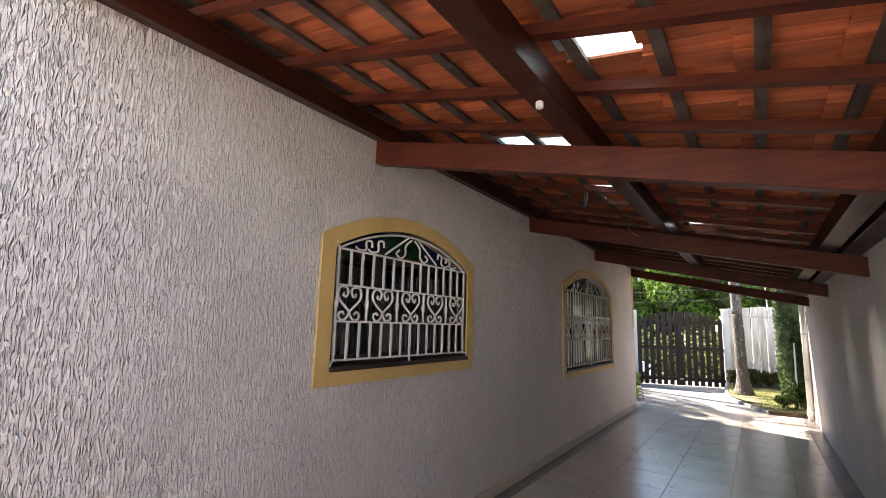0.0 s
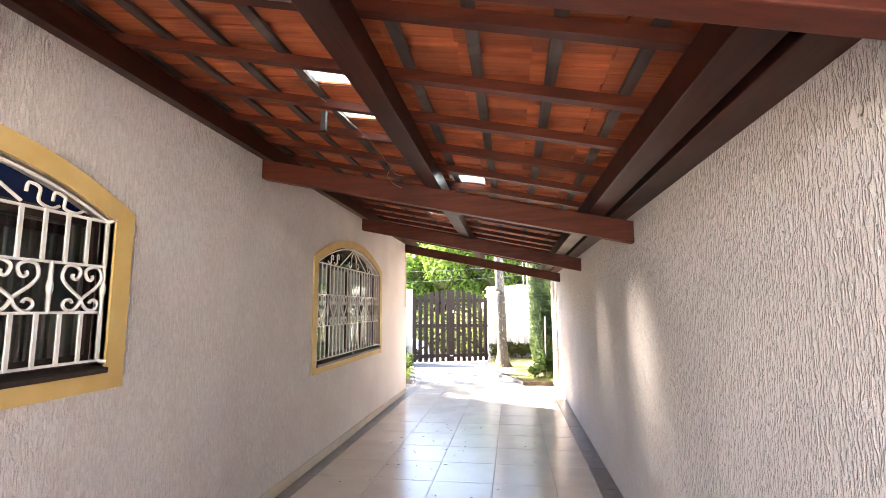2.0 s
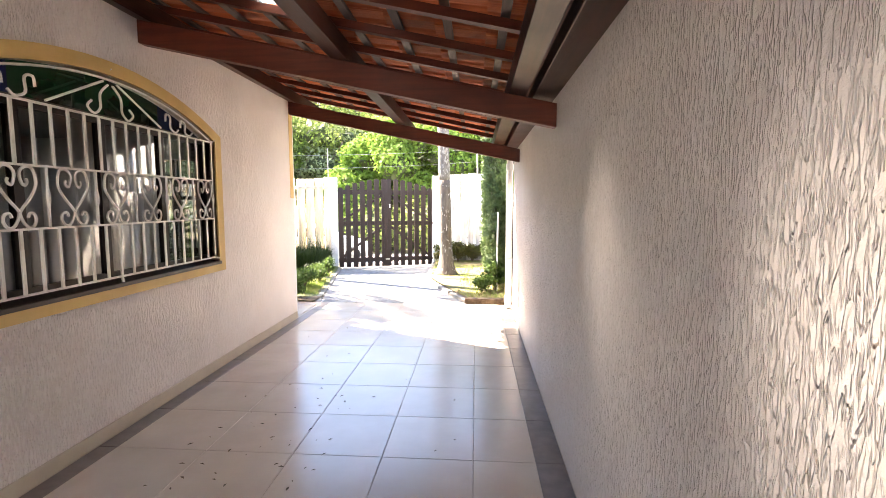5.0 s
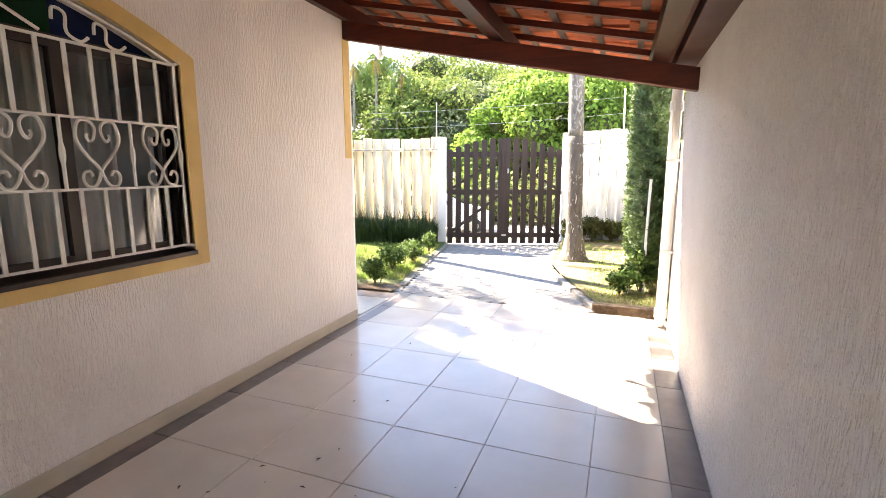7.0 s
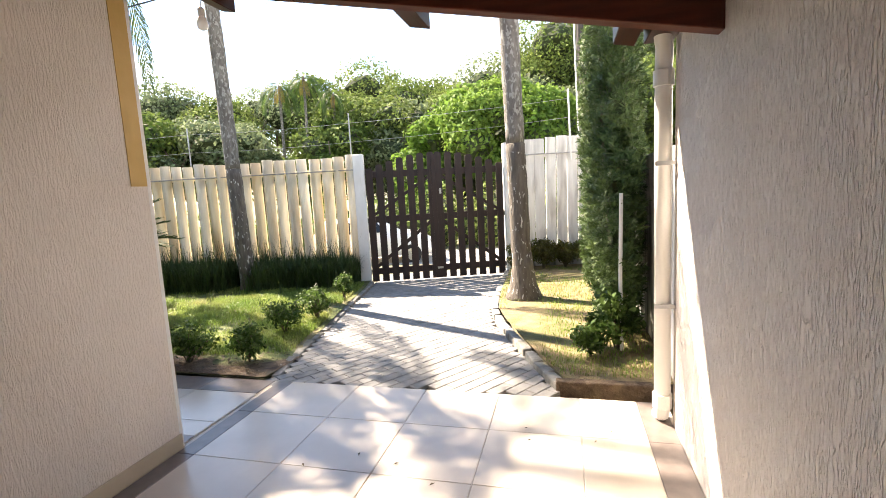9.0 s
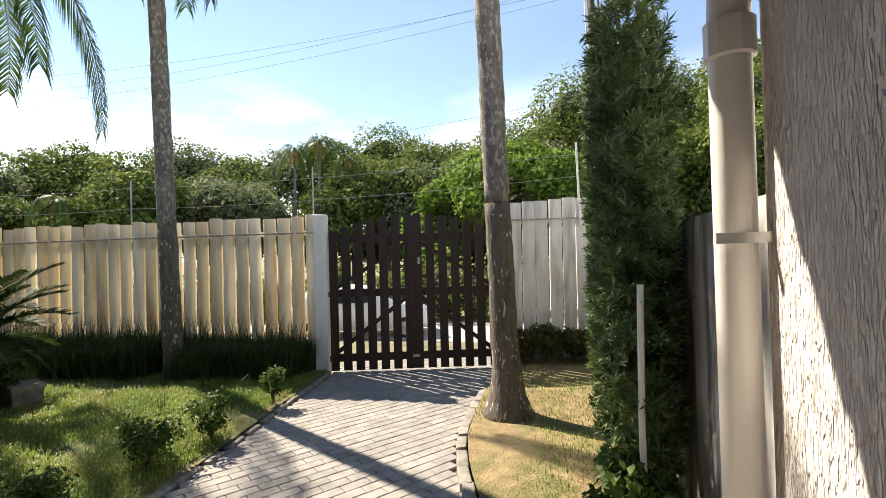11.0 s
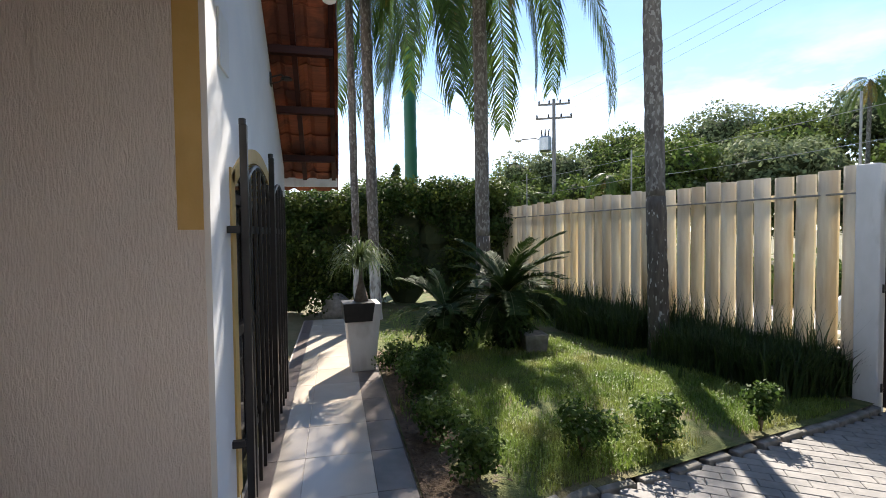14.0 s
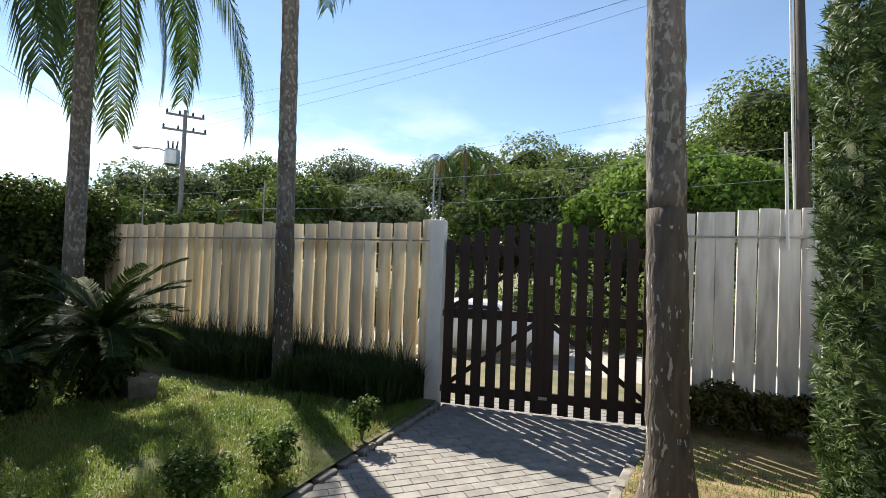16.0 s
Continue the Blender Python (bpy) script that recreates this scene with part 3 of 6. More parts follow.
setting("wall_neighbour", b.mesh("wall_neighbour", M["white_wall"]), "white wall of the neighbouring house", "wall")

# ---- lean-to roof ----
BEAMS = [3.63, 6.38, 9.11, 11.86]
lean = thing("lean_to_roof", "red-stained timber lean-to roof frame over the passage", "roof frame", kind="structure")
for y in BEAMS:
    b = Bag()
    x0, x1 = XL, XR + 0.001
    h = 0.165
    b.hexa([(x0, y, under(x0)), (x1, y, under(x1)), (x1, y + 0.085, under(x1)), (x0, y + 0.085, under(x0)),
            (x0, y, under(x0) + h), (x1, y, under(x1) + h), (x1, y + 0.085, under(x1) + h), (x0, y + 0.085, under(x0) + h)])
    part("beam", bevelled(b, "beam", M["wood"], 0.006), lean)
for x0, x1, h in ((XL, -2.23, 0.135), (-0.93, -0.79, 0.135), (0.33, 0.45, 0.135)):
    b = Bag()
    za, zb = under(x0) + 0.165, under(x1) + 0.165
    b.hexa([(x0, 1.62, za), (x1, 1.62, zb), (x1, 12.80, zb), (x0, 12.80, za), (x0, 1.62, za + h), (x1, 1.62, zb + h), (x1, 12.80, zb + h), (x0, 12.80, za + h)])
    part("purlin", bevelled(b, "purlin", M["wood_y"], 0.005), lean)
RAFT = [1.745 + 0.505 * i for i in range(22)]
for y in RAFT:
    b = Bag()
    x0, x1, w, h = XL - 0.3, XR + 0.12, 0.052, 0.05
    za, zb = under(x0) + 0.302, under(x1) + 0.302
    b.hexa([(x0, y, za), (x1, y, zb), (x1, y + w, zb), (x0, y + w, za), (x0, y, za + h), (x1, y, zb + h), (x1, y + w, zb + h), (x0, y + w, za + h)])
    part("rafter", b.mesh("rafter", M["wood"]), lean)
BATT = [-2.33 + 0.32 * i for i in range(10)]
for x in BATT:
    b = Bag()
    za = under(x) + 0.354
    b.box(x, x + 0.05, 1.62, 12.86, za, za + 0.022)
    part("batten", b.mesh("batten", M["batten"]), lean)
# fascia and gutter edge along the right wall
b = Bag()
b.box(0.50, XR + 0.005, 1.62, 12.80, 2.312, 2.47)
part("fascia", bevelled(b, "fascia", M["wood_y"], 0.006), lean)
b = Bag()
for i in range(3):
    b.box(0.452 + 0.016 * i, 0.462 + 0.016 * i, 1.62, 12.80, 2.34 + 0.022 * i, 2.44 + 0.012 * i)
part("gutter_lip", b.mesh("gutter_lip", M["wood"]), lean)


def tiling(bag, o, du, dw, up, nu, nw, gauge, width, skip=(), rng=None):
    """Rows of lapped clay tiles: du runs down the slope, dw across it."""
    prof = [(0.0, 0.004), (0.58, 0.0), (0.66, 0.012), (0.76, 0.034), (0.88, 0.036), (0.98, 0.016), (1.06, 0.0)]
    for i in range(nu):
        for j in range(nw):
            if (i, j) in skip:
                continue
            jit = rng.uniform(-0.004, 0.004)
            base = o + du * (i * gauge) + dw * (j * width + jit)
            k = len(bag.v)
            for s, lift in ((0.0, 0.006), (gauge * 1.2, 0.036)):
                for th in (0.0, 0.013):
                    for q, h in prof:
                        bag.v.append(tuple(base + du * s + dw * (q * width) + up * (h + lift + th + jit)))
            n = len(prof)
            for q in range(n - 1):
                bag.f.append((k + q, k + 2 * n + q, k + 2 * n + q + 1, k + q + 1))
                bag.f.append((k + n + q, k + n + q + 1, k + 3 * n + q + 1, k + 3 * n + q))
                bag.f.append((k + q, k + q + 1, k + n + q + 1, k + n + q))
                bag.f.append((k + 2 * n + q, k + 3 * n + q, k + 3 * n + q + 1, k + 2 * n + q + 1))
            bag.f.append((k, k + n, k + 3 * n, k + 2 * n))
            bag.f.append((k + n - 1, k + 3 * n - 1, k + 4 * n - 1, k + 2 * n - 1))


rng = random.Random(5)
TW, TG = 0.253, 0.32
ang = math.atan(0.21)
du, dw, up = Vector((math.cos(ang), 0, -math.sin(ang))), Vector((0, 1, 0)), Vector((math.sin(ang), 0, math.cos(ang)))
ro = Vector((-2.66, 1.624, under(-2.66) + 0.376))
lights = []
for sx, sy in ((-0.55, 3.05), (-1.5, 4.28), (-1.24, 4.38), (-1.24, 5.10), (-1.24, 5.48), (-0.55, 6.92), (-1.24, 8.86), (-0.55, 8.37)):
    lights.append((int((sx + 2.66) / (TG * math.cos(ang))), int((sy - 1.624) / TW)))
tb = Bag()
tiling(tb, ro, du, dw, up, 11, 45, TG, TW, set(lights), rng)
setting("ceiling", tb.mesh("ceiling", M["clay"]), "orange clay roof tiles seen from below", "ceiling")
for i, j in lights:
    sb = Bag()
    tiling(sb, ro + du * (i * TG) + dw * (j * TW), du, dw, up, 1, 1, TG, TW, (), rng)
    ob = tagged(new("glass_roof_tile", sb.mesh("glass_roof_tile", M["roof_glass"])), "ribbed clear glass tile letting daylight through the roof", "roof tile", "glass tiles")

# main gable roof, its verge standing out over the front wall
gang = math.atan(RS)
YV = 12.58
gdu, gup = Vector((-math.cos(gang), 0, -math.sin(gang))), Vector((-math.sin(gang), 0, math.cos(gang)))
tb = Bag()
tiling(tb, Vector((RX, YV - 8 * 0.253, gable(RX) + 0.10)), gdu, Vector((0, 1, 0)), gup, 11, 8, 0.30, 0.253, (), rng)
setting("roof_front", tb.mesh("roof_front", M["clay_x"]), "clay tile verge standing out over the gable wall", "roof")
eave = thing("verge_frame", "dark timber frame under the roof verge", "roof frame", kind="structure")
for x in (-5.86, -5.30, -4.74, -4.18, -3.72):
    b = Bag()
    h, w = (0.12, 0.05) if x > -4.0 else (0.055, 0.04)
    z = gable(x) + 0.06
    b.box(x - w, x + w, YF + 0.001, YV - 0.03, z - h, z + 0.02)
    part("purlin", bevelled(b, "purlin", M["wood_y"], 0.004), eave)
for y in (YF + 0.20, YV - 0.07):
    b = Bag()
    xa, xb = -6.20, RX
    za, zb = gable(xa) + 0.083, gable(xb) + 0.083
    b.hexa([(xa, y, za), (xb, y, zb), (xb, y + 0.05, zb), (xa, y + 0.05, za), (xa, y, za + 0.05), (xb, y, zb + 0.05), (xb, y + 0.05, zb + 0.05), (xa, y + 0.05, za + 0.05)])
    part("rafter", b.mesh("rafter", M["wood_y"]), eave)
b = Bag()
b.box(-6.26, -6.22, 9.0, YV, gable(-6.22) + 0.02, gable(-6.22) + 0.13)
part("bargeboard", bevelled(b, "bargeboard", M["post"], 0.004), eave, "white board along the low edge of the roof")
# plain slabs that close the main roof
for k, (xa, xb) in enumerate(((-6.2, RX - 0.001), (RX + 0.001, -2.62))):
    b = Bag()
    y1 = YV - 8 * 0.253 - 0.02 if k == 0 else YV - 0.6
    za, zb = gable(xa) + 0.05, gable(xb) + 0.05
    b.hexa([(xa, 1.2, za), (xb, 1.2, zb), (xb, y1, zb), (xa, y1, za), (xa, 1.2, za + 0.12), (xb, 1.2, zb + 0.12), (xb, y1, zb + 0.12), (xa, y1, za + 0.12)])
    setting("roof_main", b.mesh("roof_main", M["clay_x"]), "main clay roof of the house", "roof")

# ---- driveway, lawn and beds ----
LEDGE = [(-2.46, 13.14), (-2.56, 13.59), (-2.66, 14.11), (-2.76, 14.73), (-2.90, 15.35), (-3.05, 15.97), (-3.18, 16.70), (-3.36, 17.44)]
REDGE = [(-0.03, 13.18), (-0.20, 13.58), (-0.42, 14.15), (-0.67, 14.78), (-0.84, 15.40), (-0.92, 16.12), (-0.96, 16.95), (-1.02, 18.30)]


def on(line, y):
    for (x0, y0), (x1, y1) in zip(line, line[1:]):
        if y <= y1:
            return x0 + (x1 - x0) * max(0.0, (y - y0) / (y1 - y0))
    return line[-1][0]


def fence_y(x):
    """Line of the left fence and its run to the gate post."""
    return 17.49 + (x + 3.53) * 0.135


def gate_y(x):
    return 17.53 + (x + 3.38) * 0.352


def strip(bag, xa, xb, ya, yb, nx, ny, z):
    """Sheet between two edge curves (functions of y)."""
    k = len(bag.v)
    for j in range(ny + 1):
        y = ya + (yb - ya) * j / ny
        for i in range(nx + 1):
            x = xa(y) + (xb(y) - xa(y)) * i / nx
            bag.v.append((x, y, z(x, y)))
    for j in range(ny):
        for i in range(nx):
            a = k + j * (nx + 1) + i
            bag.f.append((a, a + 1, a + nx + 2, a + nx + 1))


def turf_z(x, y):
    return 0.012 + 0.03 * noise.noise((x * 0.7, y * 0.7, 3.1)) - 0.008 * max(0, y - 13)


b = Bag()
strip(b, lambda y: -12.6, lambda y: on(LEDGE, y) - 0.01, 13.021, 17.42, 44, 24, turf_z)
setting("lawn", b.mesh("lawn", M["turf"], True), "thin lawn with bare patches between the walk and the fence", "lawn")
b = Bag()
for i in range(70):
    xa, xb = -6.4 + 0.056 * i, -6.4 + 0.056 * (i + 1)
    ya, yb = (13.46 + 0.34 * noise.noise((q * 1.3, 0.4, 9.1)) + 0.08 * noise.noise((q * 6.0, 2.4, 1.1)) for q in (xa, xb))
    rows = [[(x, 13.03 + (y - 13.03) * k / 6, turf_z(x, 13.03 + (y - 13.03) * k / 6) + 0.012 * (1 - (k / 6) ** 3) + 0.006 * noise.noise((x * 9, k * 2.2, 0.5))) for k in range(7)] for x, y in ((xa, ya), (xb, yb))]
    for k in range(6):
        b.quad(rows[0][k], rows[1][k], rows[1][k + 1], rows[0][k + 1])
setting("bed_soil", b.mesh("bed_soil", M["soil"], True), "bare brown planting strip between the walk and the lawn", "soil")
b = Bag()
strip(b, lambda y: on(REDGE, y) + 0.05, lambda y: 0.78, 13.22, 18.9, 12, 24, lambda x, y: turf_z(x, y) + 0.05)
setting("lawn_side", b.mesh("lawn_side", M["dry"], True), "dry lawn strip under the leaning trunk", "lawn")
b = Bag()
strip(b, lambda y: on(LEDGE, y) - 0.02, lambda y: on(REDGE, y) + 0.02, 13.03, 18.8, 6, 12, lambda x, y: -0.030 - 0.018 * (y - 13))
driveway = setting("driveway", b.mesh("driveway", M["sand"]), "grey concrete block paving from the floor to the gate", "driveway")


# ---- fence and gate ----
def picket(w, h, t, material, name, sag=0.0, round_top=True):
    """Upright board: base at the origin, width along x, its bowed face to -y."""
    n = 9
    bag = Bag()
    front, back = [], []
    for i in range(n):
        u = 2 * i / (n - 1) - 1
        y = -sag * (1 - u * u)
        zt = h - (0.35 * w * (1 - math.sqrt(max(0.0, 1 - (abs(u) ** 2.2) * 0.9))) if round_top else 0.0)
        front.append((u * w / 2, y, zt))
        back.append((u * w / 2, y + t, zt))
    k = 0
    for ring, z in ((front, 0), (back, 0)):
        bag.v += [(x, y, 0.0) for x, y, _ in ring] + list(ring)
    for i in range(n - 1):
        bag.f.append((i, i + 1, n + i + 1, n + i))
        bag.f.append((2 * n + i + 1, 2 * n + i, 3 * n + i, 3 * n + i + 1))
        bag.f.append((n + i, n + i + 1, 3 * n + i + 1, 3 * n + i))
        bag.f.append((i + 1, i, 2 * n + i, 2 * n + i + 1))
    bag.f.append((0, n, 3 * n, 2 * n))
    bag.f.append((n - 1, 3 * n - 1, 4 * n - 1, 2 * n - 1))
    return bag.mesh(name, material)


rng = random.Random(11)
FA = math.degrees(math.atan(0.135))
fence = thing("fence", "weathered white half-round board fence beside the gate", "fence", (-3.53, 17.49, 0), turn=FA)
boards = [picket(0.198, h, 0.03, M["fence"], "board", 0.078, False) for h in (1.86, 1.875, 1.89, 1.90)]
for i in range(46):
    part("board", rng.choice(boards), fence, at=pose(-0.10 - 0.222 * i, rng.uniform(-0.012, 0.012), 0.325, rng.uniform(-0.5, 0.5), rng.uniform(-0.6, 0.6), rng.uniform(-13, -4)))
b = Bag()
b.box(-10.3, 0.0, 0.03, 0.16, -0.2, 0.40)
part("plinth", b.mesh("plinth", M["dirty_wall"]), fence, "stained concrete footing wall")
for z in (0.42, 1.93):
    b = Bag()
    b.box(-10.3, 0.0, 0.034, 0.08, z, z + 0.07)
    part("rail", b.mesh("rail", M["fence"]), fence)
b = Bag()
b.tube([(0.0, -0.072, 1.955), (-3.4, -0.072, 1.965), (-6.8, -0.072, 1.945), (-10.3, -0.072, 1.955)], 0.011)
part("clamp_bar", b.mesh("clamp_bar", M["wire"]), fence, "thin rusty bar clamping the boards")

GA = math.degrees(math.atan2(0.82, 2.33))
GL = 2.47
b = Bag()
b.box(-0.20, -0.012, -0.09, 0.09, -0.25, 2.22)
gp = tagged(new("gate_post", bevelled(b, "gate_post", M["post"], 0.012)), "white painted concrete gate post with peeling paint", "gate post", "gate posts")
gp.matrix_basis = pose(-3.38, 17.53, 0, 0, 0, GA)
b = Bag()
b.box(GL + 0.012, GL + 0.17, -0.09, 0.09, -0.25, 2.30)
gp = tagged(new("gate_post", bevelled(b, "gate_post", M["post"], 0.012)), "white painted concrete gate post with peeling paint", "gate post", "gate posts")
gp.matrix_basis = pose(-3.38, 17.53, 0, 0, 0, GA)

side_fence = thing("fence", "wide white vertical boards on a stained footing wall", "fence", (-3.38, 17.53, 0), turn=GA)
for i, h in enumerate((1.93, 1.945, 1.95, 1.97, 1.99, 1.98, 2.0, 1.97, 1.99, 1.98)):
    part("board", picket(0.186, h, 0.028, M["sideboard"], "board", 0.010, False), side_fence,
         at=pose(GL + 0.275 + 0.204 * i, rng.uniform(-0.012, 0.012), 0.40, 0, rng.uniform(-0.7, 0.9), rng.uniform(-3, 3)))
b = Bag()
b.box(GL + 0.17, GL + 2.2, 0.02, 0.15, -0.25, 0.42)
part("plinth", b.mesh("plinth", M["dirty_wall"]), side_fence, "stained concrete footing wall")
for z in (0.65, 2.02):
    b = Bag()
    b.box(GL + 0.17, GL + 2.2, 0.026, 0.06, z, z + 0.07)
    part("rail", b.mesh("rail", M["sideboard"]), side_fence)
b = Bag()
b.tube([(GL + 0.17, -0.03, 2.07), (GL + 2.2, -0.03, 2.09)], 0.011)
part("clamp_bar", b.mesh("clamp_bar", M["wire"]), side_fence, "thin rusty bar clamping the boards")


def gate_leaf(u0, u1, flip):
    """One leaf: pickets, three rails and a brace."""
    leaf = thing("gate_leaf", "dark brown wooden picket gate leaf with a diagonal brace", "gate", (-3.38, 17.53, 0), "gate leaves", turn=GA)
    n = 7
    for i in range(n):
        u = u0 + (u1 - u0) * i / (n - 1)
        s = i / (n - 1) if not flip else 1 - i / (n - 1)
        h = 2.04 + 0.24 * math.sin(s * math.pi / 2)
        part("picket", picket(0.124 if 0 < s < 1 else 0.122, h, 0.022, M["gate"], "picket"), leaf, at=pose(u, 0, -0.07, 0, 0, 0))
    a, c = u0 - 0.055, u1 + 0.055
    for z in (0.055, 1.0, 1.80):
        bg = Bag()
        bg.box(a, c, 0.026, 0.066, z, z + 0.115)
        part("rail", bevelled(bg, "rail", M["gate"], 0.004), leaf)
    for z0, z1 in ((0.17, 1.0), (1.115, 1.80)):
        bg = Bag()
        p, q = (a + 0.06, c - 0.06) if not flip else (c - 0.06, a + 0.06)
        w = 0.05 if not flip else -0.05
        bg.hexa([(p - w, 0.028, z0), (p + w, 0.028, z0), (p + w, 0.062, z0), (p - w, 0.062, z0), (q - w, 0.028, z1), (q + w, 0.028, z1), (q + w, 0.062, z1), (q - w, 0.062, z1)])
        part("brace", bg.mesh("brace", M["gate"]), leaf)
    return leaf


left_leaf = gate_leaf(0.065, 1.165, False)
right_leaf = gate_leaf(1.30, 2.405, True)
b = Bag()
b.box(1.17, 1.25, -0.012, 0.02, -0.07, 2.17)
part("meeting_stile", bevelled(b, "meeting_stile", M["gate"], 0.004), left_leaf)
b = Bag()
b.box(1.20, 1.30, -0.030, -0.014, 0.10, 0.135)
part("bolt", b.mesh("bolt", M["steel"]), left_leaf, "dull steel drop bolt")
b = Bag()
b.box(1.30, 1.335, -0.018, -0.002, 1.46, 1.56)
part("lock_plate", bevelled(b, "lock_plate", M["steel"], 0.003), right_leaf, "dull steel lock plate")
for z in (0.11, 1.05):
    b = Bag()
    b.tube([(-0.01, 0.0, z - 0.04), (-0.01, 0.0, z + 0.04)], 0.014)
    part("hinge", b.mesh("hinge", M["black_iron"]), left_leaf)
    b = Bag()
    b.tube([(GL + 0.005, 0.0, z - 0.04), (GL + 0.005, 0.0, z + 0.04)], 0.014)
    part("hinge", b.mesh("hinge", M["black_iron"]), right_leaf)

# rods and wires above the fence
FD = Vector((math.cos(radians(FA)), math.sin(radians(FA)), 0))
rods = thing("fence_wires", "thin grey rods and slack wires above the fence", "wire fence")
tops = []
for s, h in ((0.12, 2.95), (3.2, 2.9), (6.4, 2.9), (9.6, 2.9)):
    p = Vector((-3.53, 17.49, 0)) - FD * (s - 0.02)
    b = Bag()
    b.tube([p + Vector((0, 0.08, 1.9)), p + Vector((0, 0.08, h))], 0.012)
    part("rod", b.mesh("rod", M["wire"]), rods)
    tops.append(p + Vector((0, 0.08, 0)))
GD = Vector((math.cos(radians(GA)), math.sin(radians(GA)), 0))
p = Vector((-3.38, 17.53, 0)) + GD * (GL + 1.28)
b = Bag()
b.tube([p + Vector((0, -0.07, 1.95)), p + Vector((-0.03, -0.07, 3.2))], 0.016)
part("rod", b.mesh("rod", M["plastic"]), rods, "pale plastic rod on the side fence")
b = Bag()
b.tube([p + GD * 0.24 + Vector((0, -0.07, 1.95)), p + GD * 0.24 + Vector((-0.02, -0.07, 3.15))], 0.010)
part("rod", b.mesh("rod", M["wire"]), rods)
for z in (2.45, 2.78):
    b = Bag()
    pts = [p + Vector((-0.02, -0.07, z + 0.25))] + [q + Vector((0, 0, z)) for q in tops]
    path = []
    for a, c in zip(pts, pts[1:]):
        for i in range(6):
            path.append(a.lerp(c, i / 6) - Vector((0, 0, 0.10 * (i / 6) * (1 - i / 6))))
    b.tube(path + [pts[-1]], 0.0035, 4)
    part("wire", b.mesh("wire", M["wire"]), rods)


# ---- windows ----
def heart(cy, z0, z1, w):
    """Two mirrored scroll bars: curls at top and foot, crossing low down."""
    h = z1 - z0
    lines = []
    for s in (-1, 1):
        outer = [(0.46 * w, z0 + 0.78 * h), (0.42 * w, z0 + 0.64 * h), (0.26 * w, z0 + 0.47 * h), (0.08 * w, z0 + 0.33 * h), (0.0, z0 + 0.25 * h)]
        curl = [(0.06 * w, z0 + 0.88 * h), (0.14 * w, z0 + 0.97 * h), (0.28 * w, z0 + 1.0 * h), (0.40 * w, z0 + 0.95 * h)]
        inner = [(0.10 * w, z0 + 0.74 * h), (0.17 * w, z0 + 0.69 * h), (0.24 * w, z0 + 0.74 * h), (0.22 * w, z0 + 0.80 * h)]
        lines.append([(cy + s * y, z) for y, z in inner[::-1] + curl + outer])
        lines.append([(cy + s * y, z) for y, z in [(0.0, z0 + 0.25 * h), (0.06 * w, z0 + 0.12 * h), (0.17 * w, z0 + 0.02 * h), (0.32 * w, z0 + 0.02 * h), (0.40 * w, z0 + 0.12 * h),
                                                   (0.36 * w, z0 + 0.22 * h), (0.25 * w, z0 + 0.24 * h), (0.20 * w, z0 + 0.17 * h)]])
    return lines


def smooth_line(pts, n=4):
    """A rounder path through points (Catmull-Rom)."""
    out = []
    for i in range(len(pts) - 1):
        p0, p1, p2, p3 = pts[max(i - 1, 0)], pts[i], pts[i + 1], pts[min(i + 2, len(pts) - 1)]
        for k in range(n):
            t = k / n
            out.append(tuple(0.5 * (2 * b + (c - a) * t + (2 * a - 5 * b + 4 * c - d) * t * t + (3 * b - a - 3 * c + d) * t ** 3) for a, b, c, d in zip(p0, p1, p2, p3)))
    return out + [pts[-1]]


def arch_band(y0, y1, z0, zs, rise, band, x0, x1, material, name):
    """Surround of an arched opening: inner line plus an outer line a band away, from x0 to x1."""
    n = 24
    inner = [(y0, z0)] + [(y0 + (y1 - y0) * i / n, arch_z(y0 + (y1 - y0) * i / n, y0, y1, zs, rise)) for i in range(n + 1)] + [(y1, z0)]
    Y0, Y1 = y0 - band, y1 + band
    outer = [(Y0, z0 - band)] + [(Y0 + (Y1 - Y0) * i / n, arch_z(Y0 + (Y1 - Y0) * i / n, Y0, Y1, zs + band * 0.55, rise + band * 0.35)) for i in range(n + 1)] + [(Y1, z0 - band)]
    bag = Bag()
    m = len(inner)
    for i in range(m):
        j = (i + 1) % m
        (a, za), (c, zc), (d, zd), (e, ze) = inner[i], inner[j], outer[j], outer[i]
        bag.hexa([(x0, a, za), (x0, c, zc), (x0, d, zd), (x0, e, ze), (x1, a, za), (x1, c, zc), (x1, d, zd), (x1, e, ze)])
    return bag.mesh(name, material)


